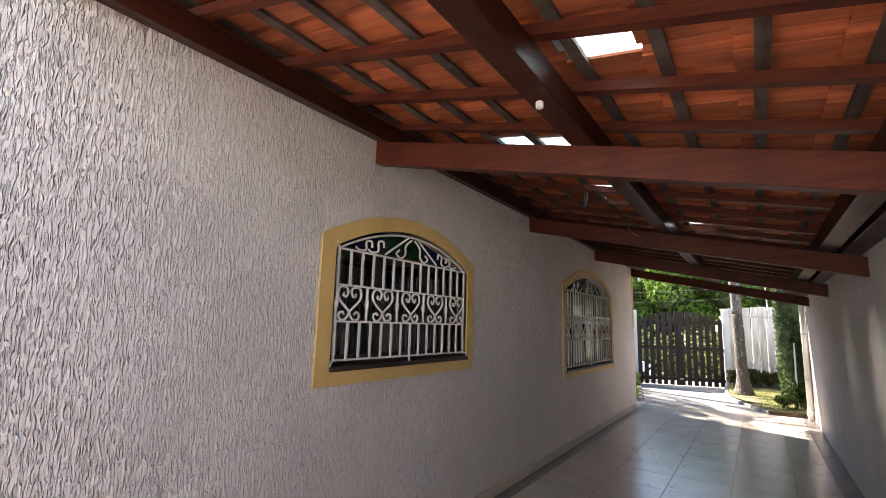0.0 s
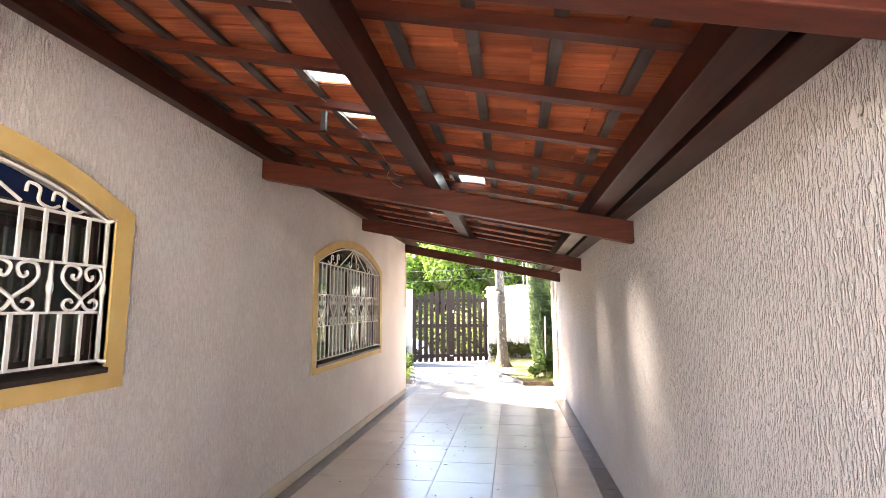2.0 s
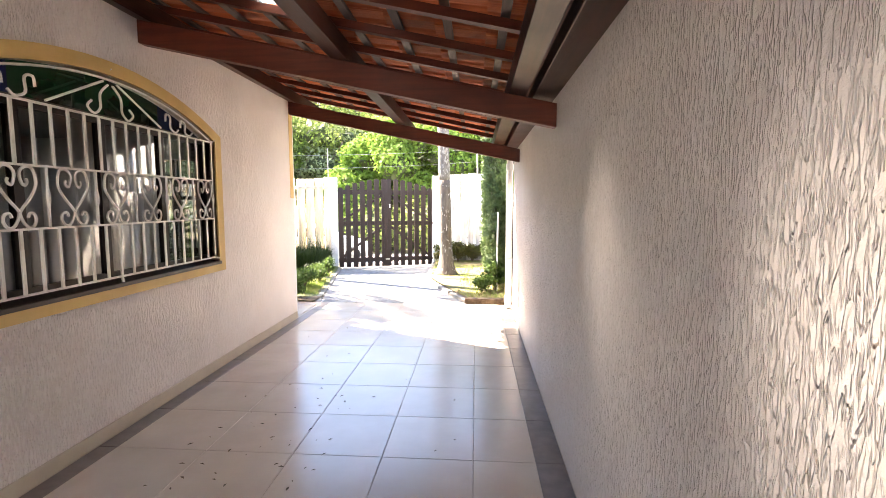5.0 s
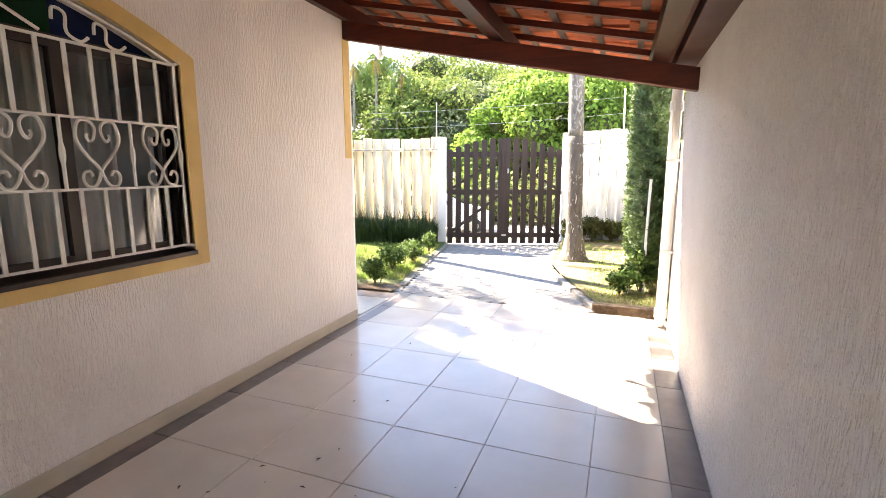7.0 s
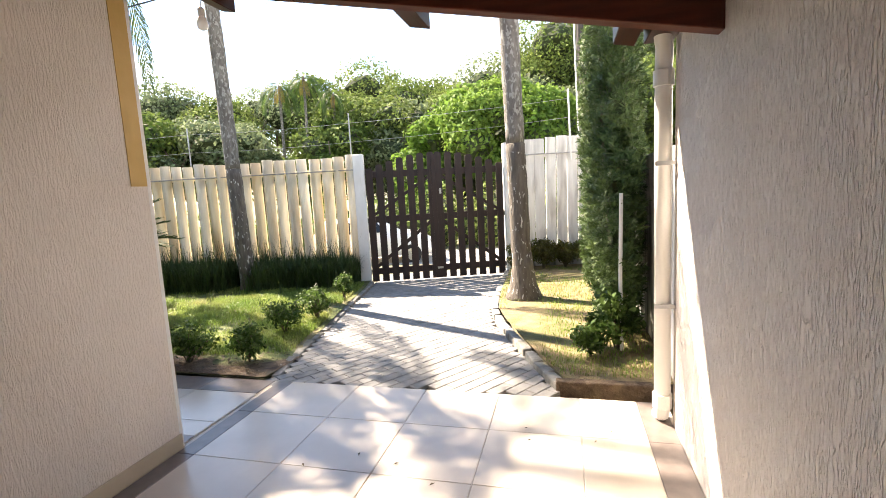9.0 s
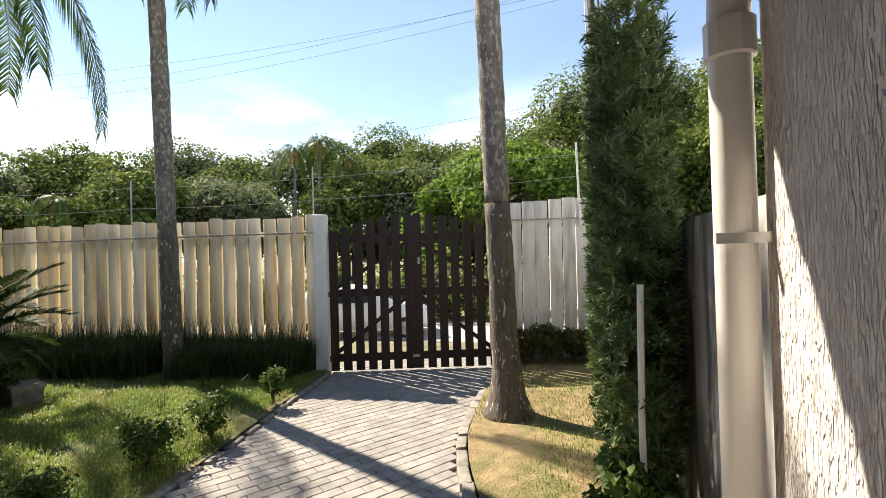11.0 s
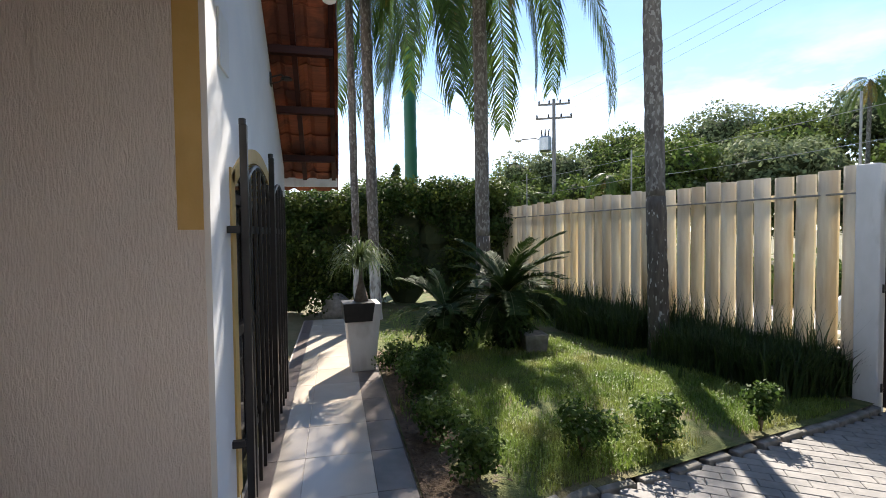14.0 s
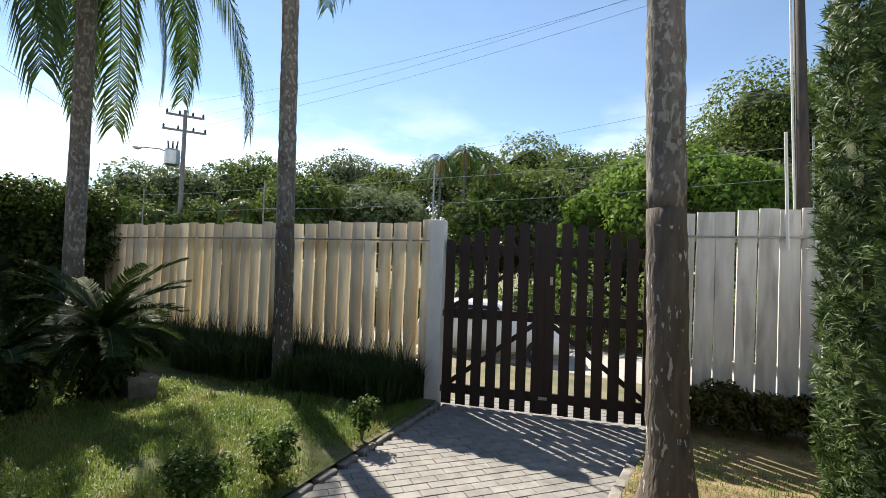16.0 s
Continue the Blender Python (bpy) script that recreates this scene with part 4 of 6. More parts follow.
def window(w, name, hearts, bars, band, label):
    y0, y1, z0, zs, rise = w["y0"], w["y1"], w["z0"], w["zs"], w["rise"]
    win = thing(name, label, "window", kind="structure")
    part("window_surround", arch_band(y0, y1, z0, zs, rise, band, XL - 0.005, XL + 0.016, M["yellow"], "window_surround"), win, "ochre painted plaster surround")
    # reveal painted as the surround
    n = 24
    rev = Bag()
    line = [(y0, z0)] + [(y0 + (y1 - y0) * i / n, arch_z(y0 + (y1 - y0) * i / n, y0, y1, zs, rise)) for i in range(n + 1)] + [(y1, z0)]
    for (a, za), (c, zc) in zip(line, line[1:]):
        rev.quad((XL - 0.085, a, za), (XL + 0.002, a, za), (XL + 0.002, c, zc), (XL - 0.085, c, zc))
    part("reveal", rev.mesh("reveal", M["yellow"]), win)
    sb = Bag()
    sb.hexa([(XL - 0.10, y0, z0 - 0.02), (XL + 0.035, y0, z0 - 0.03), (XL + 0.035, y1, z0 - 0.03), (XL - 0.10, y1, z0 - 0.02),
             (XL - 0.10, y0, z0 + 0.012), (XL + 0.035, y0, z0 - 0.002), (XL + 0.035, y1, z0 - 0.002), (XL - 0.10, y1, z0 + 0.012)])
    part("window_sill", bevelled(sb, "window_sill", M["dark_frame"], 0.004), win, "dark stained sill")
    # dark sash frame with a transom under the fanlight
    xg = XL - 0.11
    fb = Bag()
    fb.box(xg - 0.02, xg + 0.02, y0, y1, zs - 0.03, zs + 0.03)
    fb.box(xg - 0.02, xg + 0.02, y0, y1, z0, z0 + 0.06)
    panes = 3 if y1 - y0 < 2 else 4
    for i in range(panes + 1):
        y = y0 + (y1 - y0) * i / panes
        a, c = max(y0, y - 0.03), min(y1, y + 0.03)
        fb.box(xg - 0.022, xg + 0.022, a, c, z0 + 0.06, zs - 0.03)
    part("sash_frame", fb.mesh("sash_frame", M["dark_frame"]), win, "dark brown sash frame")
    for i in range(panes):
        a, c = y0 + (y1 - y0) * i / panes, y0 + (y1 - y0) * (i + 1) / panes
        pb = Bag()
        pb.box(xg - 0.003, xg + 0.003, a + 0.03, c - 0.03, z0 + 0.06, zs - 0.03)
        part("pane", pb.mesh("pane", M["glass"]), win)
    for i in range(panes):
        a, c = y0 + (y1 - y0) * i / panes, y0 + (y1 - y0) * (i + 1) / panes
        pb = Bag()
        for k in range(6):
            p, q = a + (c - a) * k / 6, a + (c - a) * (k + 1) / 6
            zp, zq = (max(zs + 0.031, arch_z(v, y0, y1, zs, rise)) for v in (p, q))
            pb.hexa([(xg - 0.003, p, zs + 0.03), (xg + 0.003, p, zs + 0.03), (xg + 0.003, q, zs + 0.03), (xg - 0.003, q, zs + 0.03),
                     (xg - 0.003, p, zp), (xg + 0.003, p, zp), (xg + 0.003, q, zq), (xg - 0.003, q, zq)])
        part("fanlight", pb.mesh("fanlight", M["blueglass"] if (i + 1) % panes in (0, 1) and panes == 3 or panes == 4 and i in (0, 3) else M["greenglass"]), win, "dark coloured fanlight glass")
    # ornamental grille in front of the opening
    g = thing("window_grille", "white painted wrought-iron grille with heart scrolls on the window", "window grille", group="window grilles")
    xq = XL - 0.012
    a, c = y0 + 0.05, y1 - 0.03
    zb, zt = z0 + 0.035, zs - 0.005
    zl, zh = zb + 0.34 * (zt - zb), zb + 0.67 * (zt - zb)
    for z in (zb, zl, zh, zt):
        q = Bag()
        q.box(xq - 0.012, xq + 0.004, a, c, z - 0.006, z + 0.006)
        part("rail", q.mesh("rail", M["white_iron"]), g)
    step = (c - a) / bars
    for i in range(bars + 1):
        y = a + step * i
        for lo, hi in ((zb, zl), (zh, zt)):
            q = Bag()
            q.box(xq - 0.004, xq + 0.006, y - 0.009, y + 0.009, lo - 0.004, hi + 0.004)
            part("bar", q.mesh("bar", M["white_iron"]), g)
    hw = (c - a) / (hearts - 0.28)
    for i in range(hearts):
        cy = a + hw * (i + 0.36)
        q = Bag()
        for line in heart(cy, zl + 0.008, zh - 0.008, min(hw * 0.72, 0.235)):
            q.tube([(xq, y, z) for y, z in smooth_line(line, 3)], 0.0085, 5)
        part("heart_scroll", q.mesh("heart_scroll", M["white_iron"]), g)
    for y in [a] + [a + hw * (i + 0.86) for i in range(hearts - 1)] + [c]:
        q = Bag()
        zs_ = [zl, zl + 0.35 * (zh - zl), zl + 0.45 * (zh - zl), zl + 0.55 * (zh - zl), zl + 0.65 * (zh - zl), zh]
        q.tube([(xq, y, z) for z in zs_], [0.009, 0.009, 0.015, 0.015, 0.009, 0.009], 6)
        part("twist_bar", q.mesh("twist_bar", M["white_iron"]), g)
    q = Bag()
    m = (a + c) / 2
    q.tube([(xq, a + (c - a) * i / 20, zt + (rise - 0.02) * (1 - ((2 * i / 20) - 1) ** 2)) for i in range(21)], 0.008, 5)
    part("arch_bar", q.mesh("arch_bar", M["white_iron"]), g)
    span = (c - a) / 2
    for s in (-1, 1):
        lines = [smooth_line([(0.02, zt + rise * 0.80), (0.09, zt + rise * 0.55), (0.095, zt + rise * 0.22), (0.15, zt + rise * 0.06), (0.20, zt + rise * 0.2), (0.165, zt + rise * 0.34)]),
                 [(0.06, zt + rise * 0.86), (span * 0.42, zt + rise * 0.08)]]
        for f, k in ((0.52, 0.30), (0.68, 0.22)):
            lines.append(smooth_line([(span * f - 0.06, zt + rise * k), (span * f - 0.05, zt + rise * (k + 0.2)), (span * f, zt + rise * (k + 0.14)), (span * f, zt + rise * k * 0.5),
                                      (span * f + 0.06, zt + 0.012), (span * f + 0.10, zt + rise * 0.14)]))
        for line in lines:
            q = Bag()
            q.tube([(xq, m + s * y, z) for y, z in line], 0.008, 5)
            part("fan_scroll", q.mesh("fan_scroll", M["white_iron"]), g)
    for y, z, dy, dz in ((a, zb, -0.05, -0.035), (m, zb, -0.02, -0.045), (a, zt, -0.05, 0.035), (m, zt + rise, -0.02, 0.05), (c, zb, 0.03, -0.01), (c, zt, 0.03, 0.02)):
        q = Bag()
        q.tube([(xq, y, z), (XL + 0.012, y + dy, z + dz)], 0.010, 5)
        part("fixing_lug", q.mesh("fixing_lug", M["white_iron"]), g)
    return win


window(WIN[0], "window_1", 5, 14, 0.115, "arched window with ochre surround and dark sashes")
window(WIN[1], "window_2", 7, 20, 0.10, "wide arched window with ochre surround and dark sashes")

# closed upright blind inside the small window
blind = thing("vertical_blind", "closed dark grey vertical blind behind the small window", "window blind", (XL - 0.30, 4.12, 0))
b = Bag()
b.box(-0.03, 0.03, -0.80, 0.80, 2.02, 2.07)
part("head_rail", b.mesh("head_rail", M["dark_frame"]), blind)
b = Bag()
b.box(-0.0015, 0.0015, -0.021, 0.021, 1.36, 2.02)
slat = b.mesh("slat", M["blind"])
for i in range(38):
    part("slat", slat, blind, at=pose(0, -0.77 + 0.0415 * i, 0, 0, 0, 24 + 3 * math.sin(i * 2.3)))
# curtain inside the wide window
b = Bag()
for i in range(60):
    a, c = 8.98 + 0.95 * i / 60, 8.98 + 0.95 * (i + 1) / 60
    xa, xc = (XL - 0.42 + 0.028 * math.sin(q * 46) for q in (a, c))
    b.quad((xa, a, 0.5), (xc, c, 0.5), (xc, c, 2.4), (xa, a, 2.4))
ct = tagged(new("curtain", b.mesh("curtain", M["curtain"], True)), "pale hanging curtain inside the wide window", "curtain")

# ---- front door with its iron grille ----
door = thing("door_1", "arched glazed front door with ochre reveal behind an iron grille", "door", kind="structure")
b = Bag()
nn = 16
line = [(DX0, 0.0)] + [(DX0 + (DX1 - DX0) * i / nn, arch_z(DX0 + (DX1 - DX0) * i / nn, DX0, DX1, 1.90, 0.25)) for i in range(nn + 1)] + [(DX1, 0.0)]
for (a, za), (c, zc) in zip(line, line[1:]):
    b.quad((a, YF - 0.12, za), (a, YF + 0.006, za), (c, YF + 0.006, zc), (c, YF - 0.12, zc))
part("reveal", b.mesh("reveal", M["yellow"]), door)
b = Bag()
for i in range(nn):
    a, c = DX0 + (DX1 - DX0) * i / nn, DX0 + (DX1 - DX0) * (i + 1) / nn
    A, C = DX0 - 0.1 + (DX1 - DX0 + 0.2) * i / nn, DX0 - 0.1 + (DX1 - DX0 + 0.2) * (i + 1) / nn
    za, zc = (arch_z(q, DX0, DX1, 1.90, 0.25) for q in (a, c))
    ZA, ZC = (arch_z(q, DX0 - 0.1, DX1 + 0.1, 1.95, 0.30) for q in (A, C))
    b.hexa([(a, YF, za), (c, YF, zc), (c, YF + 0.012, zc), (a, YF + 0.012, za), (A, YF, ZA), (C, YF, ZC), (C, YF + 0.012, ZC), (A, YF + 0.012, ZA)])
b.box(DX0 - 0.1, DX0, YF, YF + 0.012, 0.1, 2.0)
b.box(DX1, DX1 + 0.1, YF, YF + 0.012, 0.1, 2.0)
part("surround", b.mesh("surround", M["yellow"]), door, "ochre painted plaster surround")
b = Bag()
for x, z in ((DX0, 1.90), (DX0 + 0.895, 2.15), (DX1 - 0.06, 1.90)):
    b.box(x, x + 0.06, YF - 0.14, YF - 0.09, 0.0, z)
for z in (0.0, 0.9, 1.83):
    b.box(DX0, DX1, YF - 0.14, YF - 0.09, z, z + 0.07)
part("door_frame", b.mesh("door_frame", M["dark_frame"]), door)
for x in (DX0 + 0.06, DX0 + 0.955):
    b = Bag()
    b.box(x, x + 0.83, YF - 0.118, YF - 0.112, 0.05, 2.14)
    part("pane", b.mesh("pane", M["glass"]), door)
iron = thing("door_grille", "black painted iron grille standing proud of the front door", "door grille")
xs = [-2.82 - 0.195 * i for i in range(12)]
for i, x in enumerate(xs):
    h = 2.22 if i in (0, 6) else 1.93 + 0.12 * math.sin(math.pi * (i % 6) / 6)
    b = Bag()
    t = 0.02 if i in (0, 6) else 0.011
    b.box(x - t, x + t, YF + 0.075, YF + 0.075 + 2 * t, 0.03, h)
    if i in (0, 6):
        b.tube([(x, YF + 0.09, h), (x, YF + 0.09, h + 0.035)], 0.02, 8)
    part("bar", bevelled(b, "bar", M["black_iron"], 0.003), iron)
for z in (0.42, 1.62):
    b = Bag()
    b.box(xs[-1], xs[0], YF + 0.066, YF + 0.082, z, z + 0.05)
    part("cross_bar", b.mesh("cross_bar", M["black_iron"]), iron)
    for x in (xs[0], xs[6], xs[-1]):
        b = Bag()
        b.box(x - 0.015, x + 0.015, YF, YF + 0.07, z + 0.005, z + 0.045)
        part("wall_bracket", b.mesh("wall_bracket", M["black_iron"]), iron)
for k in (0, 6):
    if k + 5 < len(xs):
        b = Bag()
        x0, x1 = xs[k], xs[k + 5]
        b.tube([(x0 + (x1 - x0) * i / 14, YF + 0.09, 1.88 + 0.17 * math.sin(math.pi * i / 14)) for i in range(15)], 0.014, 6)
        part("arch_bar", b.mesh("arch_bar", M["black_iron"]), iron)

# plaque, lantern bracket, bulb
b = Bag()
b.box(-2.92, -2.70, YF, YF + 0.012, 2.50, 2.80)
tagged(new("wall_plaque", bevelled(b, "wall_plaque", M["plastic"], 0.002)), "small pale plaque on the white front wall", "plaque")
br = thing("wall_bracket_lamp", "small black iron lamp bracket on the front wall", "wall lamp", (-4.83, YF, 3.10))
b = Bag()
b.box(-0.04, 0.04, 0, 0.012, -0.06, 0.06)
part("back_plate", b.mesh("back_plate", M["black_iron"]), br)
b = Bag()
b.tube([(0, 0.01, 0.02), (0, 0.10, 0.05), (0, 0.14, 0.02)], 0.009, 6)
b.tube([(0, 0.01, -0.04), (0, 0.08, -0.02), (0, 0.14, 0.02)], 0.006, 6)
part("arm", b.mesh("arm", M["black_iron"]), br)
b = Bag()
b.lathe([(0.012, 0.02), (0.05, 0.0), (0.055, -0.015), (0.012, -0.012)], (0, 0.15, 0.02), 12)
part("shade", b.mesh("shade", M["black_iron"]), br)
lb = thing("pendant_bulb", "bare white bulb hanging on a wire from the eave", "light bulb", (-2.30, 12.53, 2.74))
b = Bag()
b.lathe([(0.012, -0.062), (0.030, -0.052), (0.038, -0.03), (0.036, -0.008), (0.026, 0.018), (0.018, 0.03)], (0, 0, 0), 16)
part("bulb", b.mesh("bulb", M["bulb"], True), lb)
b = Bag()
b.lathe([(0.020, 0.026), (0.024, 0.03), (0.024, 0.075), (0.012, 0.085)], (0, 0, 0), 14)
part("lamp_holder", b.mesh("lamp_holder", M["plastic"]), lb, "pale plastic lamp holder")
b = Bag()
b.tube([(0, 0, 0.08), (0.01, 0.0, 0.16), (0.04, -0.08, 0.26), (0.06, -0.14, 0.33)], 0.004, 5)
part("flex", b.mesh("flex", M["plastic"]), lb)
b = Bag()
b.tube([(0.4, 0.05, 0.27), (0.0, 0.02, 0.22), (-1.2, 0.05, 0.16)], 0.005, 5)
part("stay_wire", b.mesh("stay_wire", M["cable"]), lb)

# downpipe at the wall's end
dp = thing("downpipe", "white plastic rain pipe at the end of the wall", "downpipe", (0.60, 12.74, 0))
b = Bag()
b.tube([(0, 0, 0.10), (0, 0, 2.16), (0.0, -0.02, 2.26), (-0.03, -0.10, 2.36), (-0.08, -0.16, 2.42)], 0.048, 14)
part("pipe", b.mesh("pipe", M["plastic"], True), dp)
for z in (0.10, 2.05):
    b = Bag()
    b.lathe([(0.05, 0), (0.058, 0.004), (0.058, 0.09), (0.05, 0.094)], (0, 0, z), 14)
    part("socket", b.mesh("socket", M["plastic"]), dp)
b = Bag()
b.tube([(0, 0, 0.11), (0, 0.02, 0.05), (0.0, 0.09, 0.012)], 0.047, 12)
part("shoe", b.mesh("shoe", M["plastic"]), dp)
for z in (0.75, 1.6):
    b = Bag()
    b.box(-0.055, 0.075, -0.06, -0.048, z, z + 0.025)
    part("clip", b.mesh("clip", M["steel"]), dp)

# hammock hooks on both walls
for (x, y, z, s) in ((XL, 5.79, 1.66, 1), (XR, 3.68, 1.62, -1)):
    hk = thing("wall_hook", "small metal hammock hook screwed into the plaster", "wall hook", (x, y, z), "hammock hooks")
    b = Bag()
    b.lathe([(0.018, 0.0), (0.020, 0.006)], (0, 0, 0), 10)
    me = b.mesh("rose", M["white_iron"])
    part("rose", me, hk, at=pose(0, 0, 0.05, 0, 90 * s, 0))
    b = Bag()
    b.tube([(0, 0, 0.05), (s * 0.035, 0, 0.05), (s * 0.042, 0, 0.03), (s * 0.042, 0, -0.035), (s * 0.036, 0.008, -0.045), (s * 0.032, 0.026, -0.045), (s * 0.036, 0.032, -0.03)], 0.0038, 6)
    part("hook", b.mesh("hook", M["white_iron"]), hk)

# loose wiring on the middle purlin
cb = thing("loose_cable", "loose grey cable looped over the middle purlin", "cable")
for pts in ([(-1.35, 5.2, 2.86), (-1.25, 5.45, 2.80), (-1.15, 5.75, 2.72), (-1.08, 5.95, 2.60), (-1.02, 6.0, 2.58)],
            [(-1.08, 6.0, 2.66), (-1.14, 6.02, 2.60), (-1.10, 6.06, 2.54), (-1.05, 6.1, 2.52)],
            [(-0.95, 5.95, 2.62), (-0.85, 5.93, 2.64), (-0.75, 5.97, 2.68)]):
    b = Bag()
    b.tube([tuple(q) for q in smooth_line(pts, 5)], 0.0016, 4)
    part("strand", b.mesh("strand", M["wire"]), cb)
b = Bag()
b.box(-1.36, -1.33, 5.30, 5.33, 2.68, 2.80)
part("connector", b.mesh("connector", M["cable"]), cb)
b = Bag()
b.lathe([(0.008, 0), (0.017, 0.006), (0.017, 0.03), (0.008, 0.036)], (-0.86, 3.02, 2.535), 10)
part("lamp_socket", b.mesh("lamp_socket", M["plastic"]), cb)


# ---- planting ----
def leaf_mesh(name, blobs, material, seed, width=0.5, shell=0.55, droop=0.3):
    """Many small pointed leaves over lumpy volumes. blobs: (centre, radii, count, leaf length)."""
    rs = np.random.RandomState(seed)
    vs, k = [], 0
    for c, r, n, size in blobs:
        d = rs.normal(size=(n, 3))
        d /= np.linalg.norm(d, axis=1)[:, None]
        rad = shell + (1 - shell) * rs.rand(n) ** 0.6
        lump = 1 + 0.16 * np.sin(d[:, 0] * 5 + seed) * np.cos(d[:, 1] * 6 + d[:, 2] * 4) + 0.05 * rs.normal(size=n)
        p = np.array(c) + d * np.array(r) * (rad * lump)[:, None]
        nrm = d + 0.7 * rs.normal(size=(n, 3)) + np.array([0, 0, 0.35])
        nrm /= np.linalg.norm(nrm, axis=1)[:, None]
        t = rs.normal(size=(n, 3)) - np.array([0, 0, droop])
        t -= nrm * (t * nrm).sum(1)[:, None]
        t /= np.linalg.norm(t, axis=1)[:, None] + 1e-9
        s = np.cross(nrm, t)
        ln = size * (0.6 + 0.8 * rs.rand(n))[:, None]
        w = ln * width * 0.5
        bend = nrm * ln * 0.12
        vs.append(np.stack([p - t * ln * 0.5 - bend, p + s * w, p + t * ln * 0.5 - bend, p - s * w], 1).reshape(-1, 3))
    v = np.concatenate(vs)
    n = len(v) // 4
    me = bpy.data.meshes.new(name)
    me.vertices.add(len(v))
    me.vertices.foreach_set("co", v.ravel())
    me.loops.add(len(v))
    me.loops.foreach_set("vertex_index", np.arange(len(v)))
    me.polygons.add(n)
    me.polygons.foreach_set("loop_start", np.arange(0, len(v), 4))
    me.polygons.foreach_set("loop_total", np.full(n, 4))
    me.materials.append(material)
    me.update(calc_edges=True)
    return me


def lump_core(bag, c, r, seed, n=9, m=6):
    """A rough dark lump added inside a crown: blocks see-through, its colour mimics inner shade."""
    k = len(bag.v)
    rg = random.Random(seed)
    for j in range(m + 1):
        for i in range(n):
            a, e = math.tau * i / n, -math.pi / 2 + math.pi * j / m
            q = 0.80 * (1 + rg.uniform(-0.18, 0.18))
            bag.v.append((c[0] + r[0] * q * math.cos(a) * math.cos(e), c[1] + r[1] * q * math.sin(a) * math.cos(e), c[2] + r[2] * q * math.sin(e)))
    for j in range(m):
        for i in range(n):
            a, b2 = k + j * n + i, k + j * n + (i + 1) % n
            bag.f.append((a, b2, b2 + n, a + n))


def trunk_mesh(pts, radii, material, name, n=14, rings=0.0, seed=1):
    """Tapered trunk with faint leaf-scar rings and an uneven outline."""
    rg = random.Random(seed)
    path, rr = [], []
    for (p, r), (q, s) in zip(zip(pts, radii), zip(pts[1:], radii[1:])):
        steps = max(2, int((Vector(q) - Vector(p)).length / 0.11))
        for i in range(steps):
            t = i / steps
            path.append(Vector(p).lerp(Vector(q), t) + Vector((rg.uniform(-1, 1), rg.uniform(-1, 1), 0)) * 0.004)
            rr.append((r + (s - r) * t) * (1 + rg.uniform(-0.035, 0.035)) + (rings if i % 2 else 0))
    path.append(Vector(pts[-1]))
    rr.append(radii[-1])
    bag = Bag()
    bag.tube(path, rr, n)
    return bag.mesh(name, material, True)


def frond_mesh(name, length, rise, droop, leaflets, ll, lw, material, seed, hang=1.0, stalk=0.02, vee=0.0, arc=None):
    """Feather leaf along +x: arching midrib with two rows of leaflets."""
    rg = random.Random(seed)
    bag = Bag()

    table = [Vector((0, 0, 0))]
    if arc:
        for i in range(30):
            th = radians(arc[0] + (arc[1] - arc[0]) * ((i + 0.5) / 30) ** arc[2])
            table.append(table[-1] + Vector((math.cos(th), 0, math.sin(th))) * length / 30)

    def rib(s):
        if arc:
            k = min(29, max(0, int(s * 30)))
            return table[k].lerp(table[k + 1], s * 30 - k)
        return Vector((length * (s - 0.18 * droop * s * s * s), 0, rise * s - droop * length * 0.62 * s * s))

    stem = Bag()
    stem.tube([rib(i / 14) for i in range(15)], [stalk * (1 - 0.85 * i / 14) for i in range(15)], 5)
    for i in range(leaflets):
        s = 0.12 + 0.88 * (i + rg.uniform(-0.3, 0.3)) / leaflets
        s = min(max(s, 0.1), 1.0)
        o = rib(s)
        d = (rib(min(s + 0.02, 1.02)) - rib(s - 0.02)).normalized()
        l = ll * (0.55 + 0.45 * math.sin(math.pi * min(1, 0.15 + s * 0.85))) * rg.uniform(0.8, 1.15)
        for side in (-1, 1):
            out = Vector((0, side, 0)) + d * 0.75 + Vector((0, 0, vee + rg.uniform(-0.25, 0.25)))
            out.normalize()
            mid = o + out * l * 0.5 + Vector((0, 0, -hang * l * 0.16))
            tip = o + out * l * 0.78 + Vector((0, 0, -hang * l * 0.55)) + d * l * 0.1
            wv = d.cross(out)
            wv = (wv.cross(out)).normalized() * lw * 0.5
            bag.quad(o - wv * 0.5, o + wv * 0.5, mid + wv, mid - wv)
            bag.tri(mid - wv, mid + wv, tip)
    return bag.mesh(name, material), stem.mesh("midrib", M["rachis"])


PALM_FRONDS = [frond_mesh("frond", L, 0, 0, 125, 0.62, 0.026, M["frond"], 20 + i, 1.1, 0.022, 0.0, arc)
               for i, (L, arc) in enumerate(((4.5, (58, -88, 0.36)), (4.2, (32, -89, 0.33)), (4.4, (72, -86, 0.46)), (3.8, (8, -91, 0.30))))]
PALM_FRONDS.append(frond_mesh("frond", 1.9, 0, 0, 60, 0.42, 0.022, M["frond_old"], 29, 1.2, 0.02, 0.0, (-10, -90, 0.4)))


